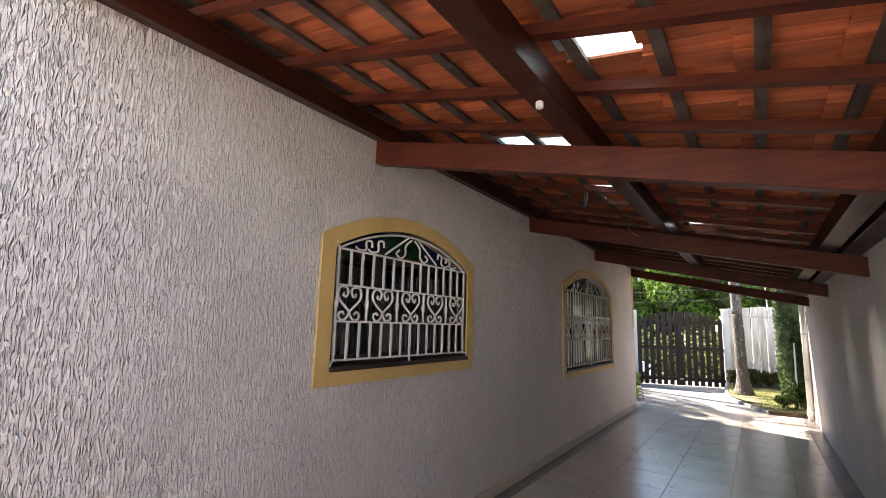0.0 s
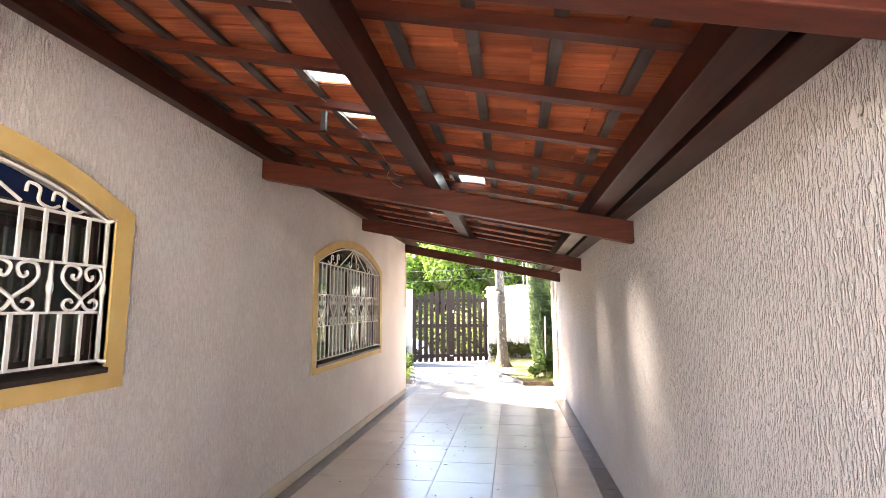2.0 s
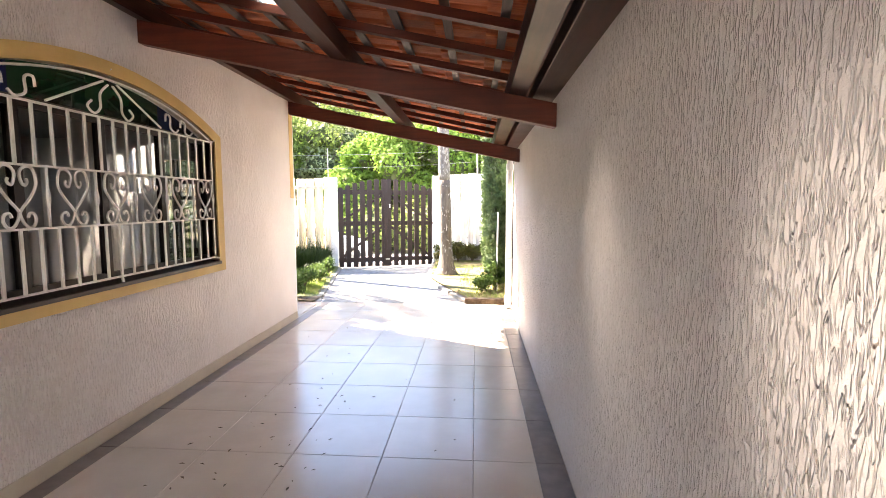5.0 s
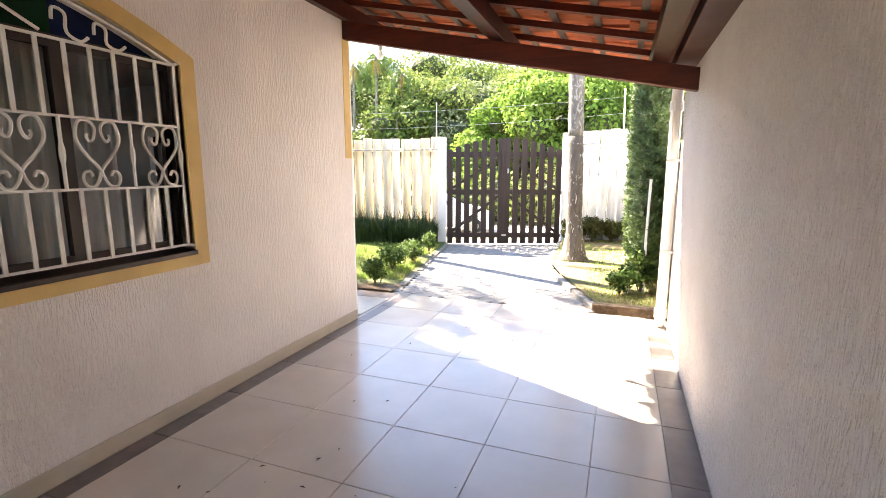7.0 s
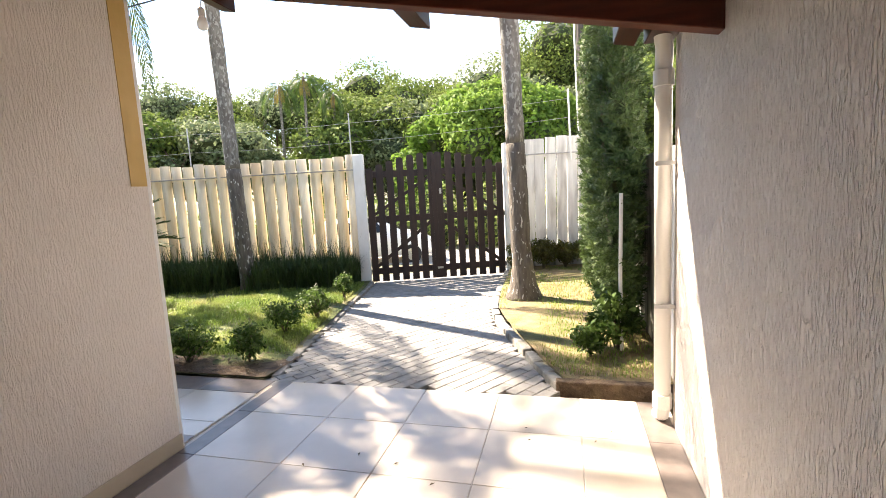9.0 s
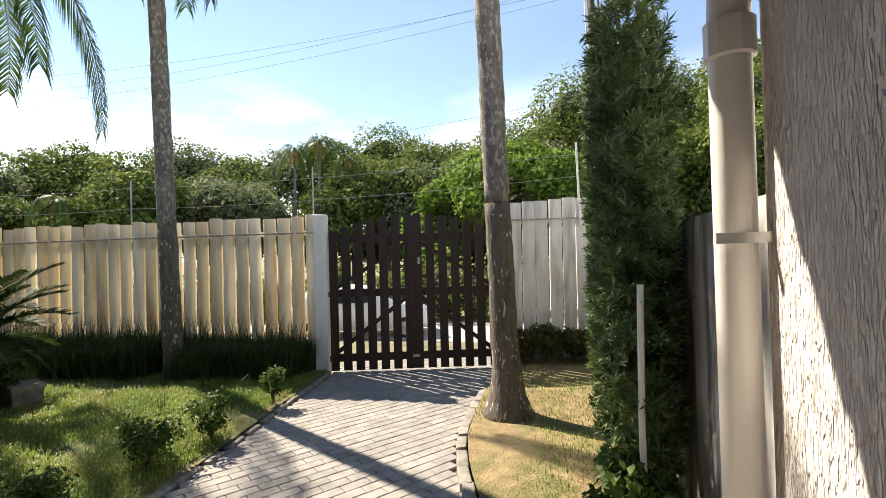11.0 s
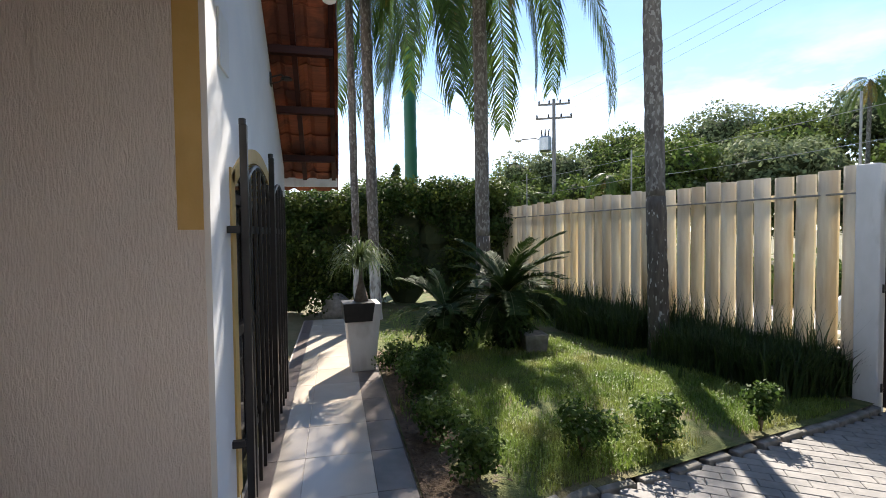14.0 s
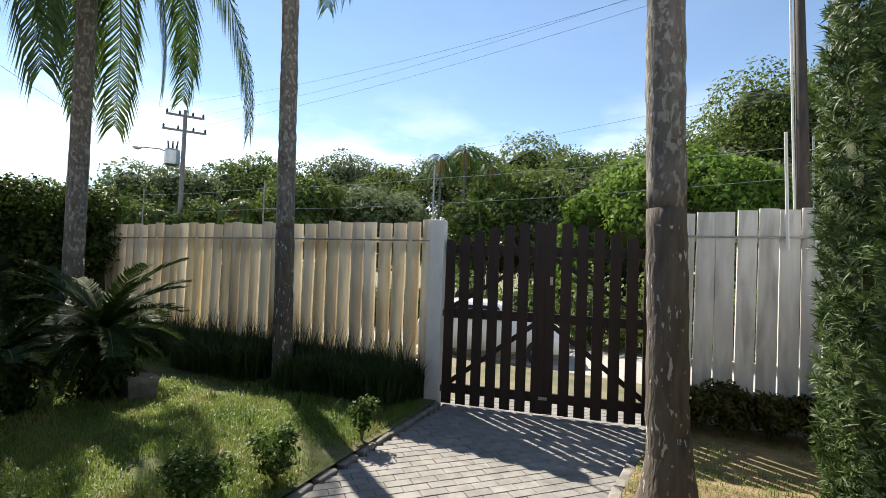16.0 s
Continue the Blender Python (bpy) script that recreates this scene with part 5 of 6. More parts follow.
def queen_palm(base, lean_to, height, r0, r1, white, seed, label, fronds=13, bark="bark", size=1.0):
    """Slim palm: trunk (with a whitewashed foot), crownshaft and drooping feather leaves."""
    rg = random.Random(seed)
    palm = thing("palm_tree", label, "palm tree", base, "palm trees")
    tx, ty = lean_to
    if white:
        z = white
        part("painted_foot", trunk_mesh([(0, 0, -0.05), (0, 0, 0.15), (tx * z / height, ty * z / height, z)], [r0 * 1.35, r0 * 1.08, r0], M["bark_white" if bark == "bark" else "bark_dark"], "painted_foot", 14, 0.002, seed), palm, "peeling whitewash on the foot")
        part("trunk", trunk_mesh([(tx * z / height, ty * z / height, z + 0.001), (tx * 0.6, ty * 0.6, height * 0.6), (tx, ty, height)], [r0, (r0 + r1) / 2, r1], M["bark"], "trunk", 14, 0.002, seed), palm)
    else:
        part("trunk", trunk_mesh([(0, 0, -0.05), (0, 0, 0.15), (tx * 0.3, ty * 0.3, height * 0.3), (tx, ty, height)], [r0 * 1.35, r0 * 1.08, r0, r1], M[bark], "trunk", 14, 0.002, seed), palm)
    bag = Bag()
    bag.tube([(tx, ty, height - 0.05), (tx, ty, height + 0.3), (tx, ty, height + 0.6)], [r1 * 1.25, r1 * 1.15, 0.03], 10)
    part("crownshaft", bag.mesh("crownshaft", M["twig"], True), palm)
    for i in range(fronds):
        me, stem = PALM_FRONDS[4] if i % 6 == 5 else PALM_FRONDS[i % 4]
        a = 360 * i / fronds + rg.uniform(-14, 14)
        ob = part("frond", me, palm, at=pose(tx, ty, height + 0.25 + rg.uniform(-0.1, 0.25), rg.uniform(-9, 9), rg.uniform(-8, 6), a) @ Matrix.Scale(size * rg.uniform(0.86, 1.08), 4))
        part("midrib", stem, ob)
    return palm


queen_palm((-5.29, 16.59, 0.0), (-0.11, -0.15), 7.9, 0.118, 0.098, 2.05, 3, "tall slim palm with lichen-grey trunk against the board fence", 13, "dark", 0.74)
queen_palm((-8.15, 15.15, 0.0), (-0.02, -0.05), 6.9, 0.125, 0.12, 1.55, 4, "feathery palm with hanging leaves and flaking painted foot", 18, "dark")
queen_palm((-8.9, 13.27, 0.0), (0.02, -0.15), 7.3, 0.10, 0.10, 1.3, 6, "slim palm by the hedge with yellowing hanging leaves", 14)
queen_palm((-9.0, 12.94, 0.0), (-0.02, -0.10), 7.6, 0.07, 0.07, 1.5, 7, "thin grey palm stem beside the hedge", 8)
big = queen_palm((-0.53, 15.98, 0.02), (-0.22, -0.15), 10.5, 0.124, 0.105, 2.05, 8, "leaning palm trunk with flaking white paint beside the drive", 12, "dark")
bag = Bag()
bag.lathe([(0.29, -0.06), (0.235, 0.06), (0.18, 0.2), (0.145, 0.42), (0.126, 0.62)], (0, 0, 0), 16)
part("root_flare", bag.mesh("root_flare", M["bark_dark"], True), big)

# cycads
CYC = [frond_mesh("frond", 1.0, 0, 0, 54, 0.20, 0.021, M["cycad"], 40 + i, 0.1, 0.011, 0.4, arc) for i, arc in enumerate(((66, 8, 1.2), (46, -16, 1.1), (28, -34, 1.0), (4, -70, 0.8)))]


def cycad(at, z, scale, seed, label, fronds=22):
    rg = random.Random(seed)
    c = thing("cycad", label, "cycad", at, "cycads")
    bag = Bag()
    bag.lathe([(0.15, -0.02), (0.16, z * 0.3), (0.15, z * 0.7), (0.12, z), (0.05, z + 0.05)], (0, 0, 0), 14)
    part("stem", bag.mesh("stem", M["shade_core"], True), c)
    part("old_leaves", leaf_mesh("old_leaves", [((0, 0, z * 0.45), (0.30 * scale + 0.04, 0.30 * scale + 0.04, z * 0.62), 1500, 0.13)], M["cycad"], seed, 0.22, 0.35, 1.6), c, "dense dark skirt of old leaves")
    for i in range(fronds):
        me, stem = CYC[i % 4]
        ob = part("frond", me, c, at=pose(0, 0, z, 0, rg.uniform(-9, 9), 137.5 * i + rg.uniform(-10, 10)) @ Matrix.Scale(scale * rg.uniform(0.85, 1.1) * (0.72 if i % 4 == 3 else 1.0), 4))
        part("midrib", stem, ob)
    return c


cycad((-6.30, 14.88, 0.02), 0.68, 1.15, 1, "large dark cycad with stiff arching leaves beside the fence", 36)
cycad((-6.24, 14.00, 0.02), 0.50, 0.86, 2, "small shaded cycad with stiff glossy leaves on the lawn", 30)
b = Bag()
b.hexa([(-6.16, 15.04, 0.0), (-5.86, 15.00, 0.0), (-5.82, 15.28, 0.0), (-6.12, 15.32, 0.0), (-6.18, 15.02, 0.24), (-5.84, 14.98, 0.24), (-5.80, 15.30, 0.24), (-6.14, 15.34, 0.24)])
tagged(new("cement_block", bevelled(b, "cement_block", M["kerb"], 0.012)), "grey cement block beside the cycad", "block")

# tall planter with a ponytail palm
pt = thing("planter", "tall tapered white cement planter with a black liner", "planter", (-5.72, 12.83, 0), turn=4)
b = Bag()
for s0, s1, z0, z1 in ((0.14, 0.21, 0.0, 0.80),):
    b.hexa([(-s0, -s0, z0), (s0, -s0, z0), (s0, s0, z0), (-s0, s0, z0), (-s1, -s1, z1), (s1, -s1, z1), (s1, s1, z1), (-s1, s1, z1)])
part("body", bevelled(b, "body", M["pot"], 0.012), pt)
b = Bag()
b.hexa([(-0.10, -0.212, 0.60), (0.212, -0.212, 0.60), (0.212, 0.10, 0.60), (-0.10, 0.10, 0.60), (-0.12, -0.232, 0.815), (0.232, -0.232, 0.815), (0.232, 0.13, 0.815), (-0.12, 0.13, 0.815)])
part("liner", b.mesh("liner", M["black_iron"]), pt, "black plastic liner")
pn = thing("ponytail_plant", "ponytail palm with long arching strap leaves in the planter", "pot plant", (-5.72, 12.83, 0.80))
b = Bag()
b.tube([(0, 0, 0.0), (0, 0, 0.08), (0.01, 0, 0.25), (0.0, 0.01, 0.54)], [0.09, 0.075, 0.03, 0.025], 10)
part("stem", b.mesh("stem", M["twig"], True), pn)
rg = random.Random(8)
b = Bag()
for i in range(260):
    a, e, l = rg.uniform(0, math.tau), rg.uniform(0.3, 1.45), rg.uniform(0.38, 0.66)
    d = Vector((math.cos(a) * math.cos(e), math.sin(a) * math.cos(e), math.sin(e)))
    o = Vector((0, 0, rg.uniform(0.36, 0.54))) + d * 0.03
    w = Vector((-math.sin(a), math.cos(a), 0)) * 0.011
    prev = o
    for k in range(1, 6):
        s = k / 5
        q = o + d * l * s * (1 - 0.25 * s) + Vector((0, 0, -0.62 * l * s * s * s)) + Vector((math.cos(a), math.sin(a), 0)) * 0.12 * l * s
        ws, we = w * (1.1 - (k - 1) / 5), w * (1.1 - k / 5)
        b.quad(prev - ws, prev + ws, q + we, q - we)
        prev = q
part("leaves", b.mesh("leaves", M["strap"]), pn)


def shrub(at, h, r, n, size, mat, seed, label, stems=7, name="shrub", flat=1.0, width=0.55):
    """Bush: forked stems and several uneven leaf clumps."""
    rg = random.Random(seed)
    s = thing(name, label, "shrub", at, "shrubs")
    tops = []
    for i in range(stems):
        a = math.tau * i / stems + rg.uniform(-0.4, 0.4)
        d = r * rg.uniform(0.2, 0.75)
        z = h * rg.uniform(0.32, 0.85)
        b2 = Bag()
        b2.tube([(0, 0, -0.02), (math.cos(a) * d * 0.3, math.sin(a) * d * 0.3, z * 0.5), (math.cos(a) * d, math.sin(a) * d, z)], [0.010, 0.007, 0.004], 5)
        part("stem", b2.mesh("stem", M["twig"]), s)
        tops.append((math.cos(a) * d, math.sin(a) * d, z))
    blobs = [((x, y, z), (r * 0.46, r * 0.46, r * 0.40 * flat), n // stems, size) for x, y, z in tops] + [((0, 0, h * 0.55), (r * 0.7, r * 0.7, h * 0.38), n // 2, size)]
    part("foliage", leaf_mesh("foliage", blobs, M[mat], seed, width, 0.2), s)
    return s


for q, h, r, n, lab in (((-4.25, 13.34, 0), 0.60, 0.32, 1300, "rounded dark green garden shrub by the walk"), ((-4.75, 13.32, 0), 0.45, 0.32, 900, "rounded dark green garden shrub by the walk"),
                        ((-2.98, 14.82, 0), 0.40, 0.24, 620, "small young shrub at the lawn's edge"), ((-3.12, 15.86, 0), 0.46, 0.19, 560, "small pale-topped shrub near the gate post"),
                        ((-2.92, 13.42, 0), 0.40, 0.25, 700, "low spreading shrub at the lawn's corner"), ((-3.47, 13.26, 0), 0.46, 0.27, 800, "low spreading shrub at the lawn's corner"),
                        ((-5.35, 13.20, 0), 0.42, 0.28, 700, "low dark shrub behind the planter"), ((-3.08, 14.25, 0), 0.42, 0.28, 800, "small bushy shrub at the lawn's edge")):
    shrub(q, h, r, n, 0.042, "leaf", int(n + h * 100), lab)

# tall narrow-leaved shrub by the boundary wall
yw = thing("podocarpus", "tall dark narrow-leaved shrub against the boundary wall", "tree", (0.51, 14.50, 0.03))
b = Bag()
for i in range(4):
    a = i * 1.7
    b2 = Bag()
    b2.tube([(0, 0, -0.03), (0.05 * math.cos(a), 0.05 * math.sin(a), 0.8), (0.12 * math.cos(a), 0.14 * math.sin(a), 1.8), (0.16 * math.cos(a), 0.2 * math.sin(a), 3.1)], [0.03, 0.026, 0.018, 0.006], 6)
    part("stem", b2.mesh("stem", M["twig"]), yw)
rg = random.Random(4)


def rosettes(name, n, per, l, w, material, seed):
    """Whorls of long narrow leaves at the twig ends of an upright, ragged column."""
    rs = random.Random(seed)
    bag = Bag()
    for _ in range(n):
        a, z, q = rs.uniform(0, math.tau), rs.uniform(0.12, 3.05), rs.uniform(0.55, 1.08)
        wide = min(1.0, 0.72 + z * 0.5) * min(1.0, 0.5 + (3.25 - z) * 1.1)
        c = Vector((math.cos(a) * 0.24 * q * wide, 0.06 + math.sin(a) * 0.62 * q * wide, z))
        ax = (Vector((math.cos(a), math.sin(a), 0.55)) + Vector((rs.gauss(0, 0.4), rs.gauss(0, 0.4), rs.gauss(0, 0.4)))).normalized()
        u = ax.orthogonal().normalized()
        v = ax.cross(u)
        for k in range(per):
            b3, sp = rs.uniform(0, math.tau), rs.uniform(0.35, 1.3)
            d = (ax * math.cos(sp) + (u * math.cos(b3) + v * math.sin(b3)) * math.sin(sp)).normalized()
            side = d.cross(ax).normalized() * w * 0.5
            ll = l * rs.uniform(0.7, 1.2)
            o = c - ax * rs.uniform(0.0, 0.07)
            m, t = o + d * ll * 0.5, o + d * ll - ax * ll * 0.12
            bag.quad(o - side * 0.4, o + side * 0.4, m + side, m - side)
            bag.tri(m - side, m + side, t)
    return bag.mesh(name, material)


part("foliage", rosettes("foliage", 2300, 22, 0.075, 0.0095, M["yew"], 12), yw)
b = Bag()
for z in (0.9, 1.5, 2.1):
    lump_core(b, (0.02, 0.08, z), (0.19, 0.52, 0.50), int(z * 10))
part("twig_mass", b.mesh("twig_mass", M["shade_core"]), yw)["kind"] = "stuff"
copy_thing(yw, pose(0.49, 16.50, 0.03, 0, 0, 176) @ Matrix.Diagonal((1, 1, 1.12, 1)))
shrub((0.46, 13.92, 0.03), 0.62, 0.26, 800, 0.06, "leaf", 77, "leafy plant at the foot of the tall shrub", 8)
shrub((0.22, 13.75, 0.03), 0.30, 0.22, 500, 0.05, "leaf", 78, "low leafy plant on bare brown soil", 6)
b = Bag()
b.tube([(0.49, 13.90, 0.0), (0.48, 13.90, 0.7), (0.49, 13.89, 1.42)], 0.016, 8)
tagged(new("plant_stake", b.mesh("plant_stake", M["plastic"])), "pale plastic stake pushed into the bed", "stake")

# hedge at the end of the lawn
hg = thing("hedge", "tall dense hedge with yellow-green tips closing the lawn", "hedge", (-10.6, 13.40, 0))
rg = random.Random(2)
blobs = []
for i in range(64):
    y = rg.uniform(-3.5, 3.0)
    hi = 2.42 if y < 0.3 else 2.75
    z = rg.choice((rg.uniform(0.3, hi - 0.3), hi - 0.25))
    blobs.append(((rg.uniform(-0.15, 0.25), y, z), (0.55, 0.62, 0.42), 700, 0.085))
part("foliage", leaf_mesh("foliage", blobs, M["hedge"], 5, 0.6, 0.4), hg)
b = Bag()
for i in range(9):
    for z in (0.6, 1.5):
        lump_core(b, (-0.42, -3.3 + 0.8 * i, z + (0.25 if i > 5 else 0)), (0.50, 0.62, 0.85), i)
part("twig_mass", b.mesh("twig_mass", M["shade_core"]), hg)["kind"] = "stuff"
b = Bag()
b.lathe([(0.30, -0.05), (0.32, 0.12), (0.25, 0.34), (0.10, 0.46), (0.02, 0.48)], (-10.2, 12.55, -0.1), 12)
tagged(new("boulder", b.mesh("boulder", M["kerb"], True)), "grey rounded stone at the hedge's foot", "stone")
sp = thing("sapling", "dark spiky sapling above the hedge", "tree", (-11.3, 13.92, 0))
b = Bag()
b.tube([(0, 0, -0.1), (0, 0, 1.6), (0.02, 0, 3.2)], [0.04, 0.03, 0.008], 6)
part("trunk", b.mesh("trunk", M["twig"]), sp)
part("crown", leaf_mesh("crown", [((0.02 * i, rg.uniform(-0.12, 0.12), 2.3 + 0.14 * i), (0.16, 0.2 - 0.02 * i, 0.1), 130, 0.12) for i in range(7)], M["yew"], 9, 0.3, 0.2), sp)


def blades(name, spots, lo, hi, w, material, seed, lean=0.5):
    """Upright grass blades, each bent once."""
    rs = random.Random(seed)
    bag = Bag()
    for x, y, z in spots:
        a, l, q = rs.uniform(0, math.tau), rs.uniform(lo, hi), rs.uniform(0.1, lean)
        dx, dy = math.cos(a), math.sin(a)
        sx, sy = -dy * w * 0.5, dx * w * 0.5
        mx, my, mz = x + dx * l * q * 0.35, y + dy * l * q * 0.35, z + l * 0.6
        bag.quad((x - sx, y - sy, z - 0.01), (x + sx, y + sy, z - 0.01), (mx + sx * 0.8, my + sy * 0.8, mz), (mx - sx * 0.8, my - sy * 0.8, mz))
        bag.tri((mx - sx * 0.8, my - sy * 0.8, mz), (mx + sx * 0.8, my + sy * 0.8, mz), (x + dx * l * q, y + dy * l * q, z + l * (1 - 0.3 * q)))
    return bag.mesh(name, material)


rg = random.Random(31)
spots = []
while len(spots) < 52000:
    y = rg.uniform(13.08, 17.1)
    x = on(LEDGE, y) - 0.08 - abs(rg.gauss(0, 1)) * 2.6
    bare = noise.noise((x * 0.9, y * 0.9, 7.7)) + (0.6 if y < 13.5 else 0)
    if x < -10.0 or y > fence_y(x) - 0.3 or bare > 0.28 + rg.uniform(-0.1, 0.25):
        continue
    spots.append((x, y, turf_z(x, y)))
tagged(new("lawn_grass", blades("lawn_grass", spots, 0.03, 0.085, 0.007, M["grass"], 3, 0.9)), "sunlit short grass on the lawn", "grass", kind="stuff")
spots = []
while len(spots) < 7000:
    y = rg.uniform(13.3, 18.4)
    x = rg.uniform(on(REDGE, y) + 0.06, 0.76)
    if noise.noise((x * 1.1, y * 1.1, 2.2)) > 0.12 + rg.uniform(-0.1, 0.3):
        continue
    spots.append((x, y, turf_z(x, y) + 0.05))
tagged(new("side_grass", blades("side_grass", spots, 0.02, 0.055, 0.006, M["grass"], 4, 0.9)), "dry thin grass under the leaning trunk", "grass", kind="stuff")
spots = []
while len(spots) < 26000:
    x = rg.uniform(-10.2, -3.55)
    y = fence_y(x) - 0.06 - 0.75 * rg.random() ** 1.4 - abs(rg.gauss(0, 1)) * 0.06
    far = fence_y(x) - y
    if far > 0.9 or (far > 0.45 and noise.noise((x * 1.7, y * 1.7, 4.4)) > 0.50 - 0.35 * far + rg.uniform(0, 0.25)):
        continue
    spots.append((x, y, 0.0))
tagged(new("border_grass", blades("border_grass", spots, 0.16, 0.62, 0.014, M["lily"], 5, 0.75)), "tall dark border grass along the fence", "grass", kind="stuff")
spots = [(x, fence_y(x) - rg.uniform(0.08, 0.5), 0.0) for x in (rg.uniform(-10.0, -3.6) for _ in range(1500))]
tagged(new("border_grass", blades("border_grass", spots, 0.55, 0.98, 0.011, M["lily"], 7, 0.4)), "stray long blades standing over the border grass", "grass", kind="stuff")
for x, h, r in ((-0.72, 0.46, 0.26), (-0.36, 0.55, 0.30), (0.02, 0.50, 0.28), (0.38, 0.52, 0.30)):
    shrub((x, gate_y(x) - 0.36, 0.02), h, r, 900, 0.075, "bronze_leaf", int(300 + x * 100), "bushy plant with bronze and green leaves at the side fence", 9, width=0.32)
for i in range(7):
    x, y = rg.uniform(-5.5, -3.4), rg.uniform(15.4, 16.5)
    tagged(new("grass_tuft", blades("grass_tuft", [(x + rg.uniform(-0.05, 0.05), y + rg.uniform(-0.05, 0.05), 0.0) for _ in range(14)], 0.10, 0.24, 0.008, M["lily"], i, 0.6)), "stray tuft of longer grass on the lawn", "grass tuft", "grass tufts")

# edging stones
stone = [Bag() for _ in range(3)]
smesh = []
for i, bg in enumerate(stone):
    w, h = 0.26 + 0.02 * i, 0.085
    bg.hexa([(-w / 2, -0.05, -0.1), (w / 2, -0.05, -0.1), (w / 2, 0.05, -0.1), (-w / 2, 0.05, -0.1), (-w / 2 + 0.01, -0.042, h), (w / 2 - 0.012, -0.045, h - 0.008), (w / 2 - 0.01, 0.042, h), (-w / 2 + 0.012, 0.045, h - 0.01)])
    smesh.append(bevelled(bg, "edging_stone", M["kerb"], 0.012))
edging = thing("bed_edging", "rough grey edging stones round the planted beds", "edging")
for line, hh in ((LEDGE, -0.078), (REDGE + [], -0.03)):
    pts = []
    for (x0, y0), (x1, y1) in zip(line, line[1:]):
        L = math.hypot(x1 - x0, y1 - y0)
        n = max(1, round(L / 0.27))
        for i in range(n):
            t = (i + 0.5) / n
            pts.append((x0 + (x1 - x0) * t, y0 + (y1 - y0) * t, math.degrees(math.atan2(y1 - y0, x1 - x0))))
    for x, y, a in pts:
        part("edging_stone", rg.choice(smesh), edging, at=pose(x, y, hh - 0.01 * max(0, y - 13), rg.uniform(-3, 3), rg.uniform(-3, 3), a + rg.uniform(-4, 4)))

b = Bag()
b.box(-0.06, 0.62, 13.13, 13.22, -0.1, 0.065)
part("front_kerb", bevelled(b, "front_kerb", M["soil"], 0.012), edging, "dark earth-stained kerb")
# dry leaves blown onto the tiles
b = Bag()
for i in range(115):
    x, y, a, s = rg.uniform(-2.0, 0.5), rg.uniform(5.5, 12.6), rg.uniform(0, 6.3), rg.uniform(0.006, 0.024)
    if i > 40:
        x, y = rg.gauss(-1.2, 0.3), rg.gauss(8.3, 0.9)
    c, d = math.cos(a) * s, math.sin(a) * s
    b.quad((x - c, y - d, 0.002), (x + d * 0.35, y - c * 0.35, 0.007), (x + c, y + d, 0.003), (x - d * 0.35, y + c * 0.35, 0.006))
for i in range(420):
    x, a, q = rg.uniform(-6.2, -2.6), rg.uniform(0, 6.3), rg.uniform(0.012, 0.032)
    y = rg.uniform(13.06, 13.62)
    z = turf_z(x, y) + 0.02
    c, d = math.cos(a) * q, math.sin(a) * q
    b.quad((x - c, y - d, z), (x + d * 0.45, y - c * 0.45, z + 0.008), (x + c, y + d, z + rg.uniform(0, 0.012)), (x - d * 0.45, y + c * 0.45, z + 0.006))
tagged(new("leaf_litter", b.mesh("leaf_litter", M["litter"])), "dry leaf scraps blown onto tiles and soil", "leaf litter", kind="stuff")

# ---- beyond the fence ----
def far_tree(at, h, r, mat, seed, label, size=0.34, n=2600, name="tree", trunk=True):
    rg2 = random.Random(seed)
    t = thing(name, label, "tree", at, "woodland trees")
    if trunk:
        b2 = Bag()
        b2.tube([(0, 0, -0.2), (0.1, 0, h * 0.3), (0, 0.1, h * 0.65)], [0.22, 0.16, 0.07], 7)
        for i in range(4):
            a = i * 1.6 + seed
            b2.tube([(0.05, 0, h * 0.32), (math.cos(a) * r * 0.4, math.sin(a) * r * 0.4, h * 0.55), (math.cos(a) * r * 0.7, math.sin(a) * r * 0.7, h * 0.75)], [0.10, 0.07, 0.03], 5)
        part("trunk", b2.mesh("trunk", M["twig"]), t)
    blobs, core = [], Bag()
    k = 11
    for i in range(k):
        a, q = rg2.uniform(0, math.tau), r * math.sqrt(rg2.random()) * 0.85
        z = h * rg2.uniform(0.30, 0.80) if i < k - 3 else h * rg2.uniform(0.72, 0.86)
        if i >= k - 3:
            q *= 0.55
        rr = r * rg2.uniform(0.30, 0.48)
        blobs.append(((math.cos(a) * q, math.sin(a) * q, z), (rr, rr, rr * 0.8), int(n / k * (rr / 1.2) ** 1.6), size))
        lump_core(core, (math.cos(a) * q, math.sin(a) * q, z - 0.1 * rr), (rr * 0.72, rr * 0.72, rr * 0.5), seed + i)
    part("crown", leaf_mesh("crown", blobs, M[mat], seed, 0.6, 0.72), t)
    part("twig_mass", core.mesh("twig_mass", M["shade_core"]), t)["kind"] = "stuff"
    return t


def ridge(az):
    """Skyline height over the eye, degrees, by bearing left of straight ahead."""
    pts = [(-45, 16), (-25, 15), (-8, 14.5), (5, 12.5), (15, 12.5), (25, 12.0), (32, 10.5), (40, 9.5), (50, 9.5), (57, 7.5), (66, 6.0), (80, 4.5), (100, 4.0)]
    for (a, e), (c, g) in zip(pts, pts[1:]):
        if az <= c:
            return e + (g - e) * (az - a) / (c - a)
    return 4.0


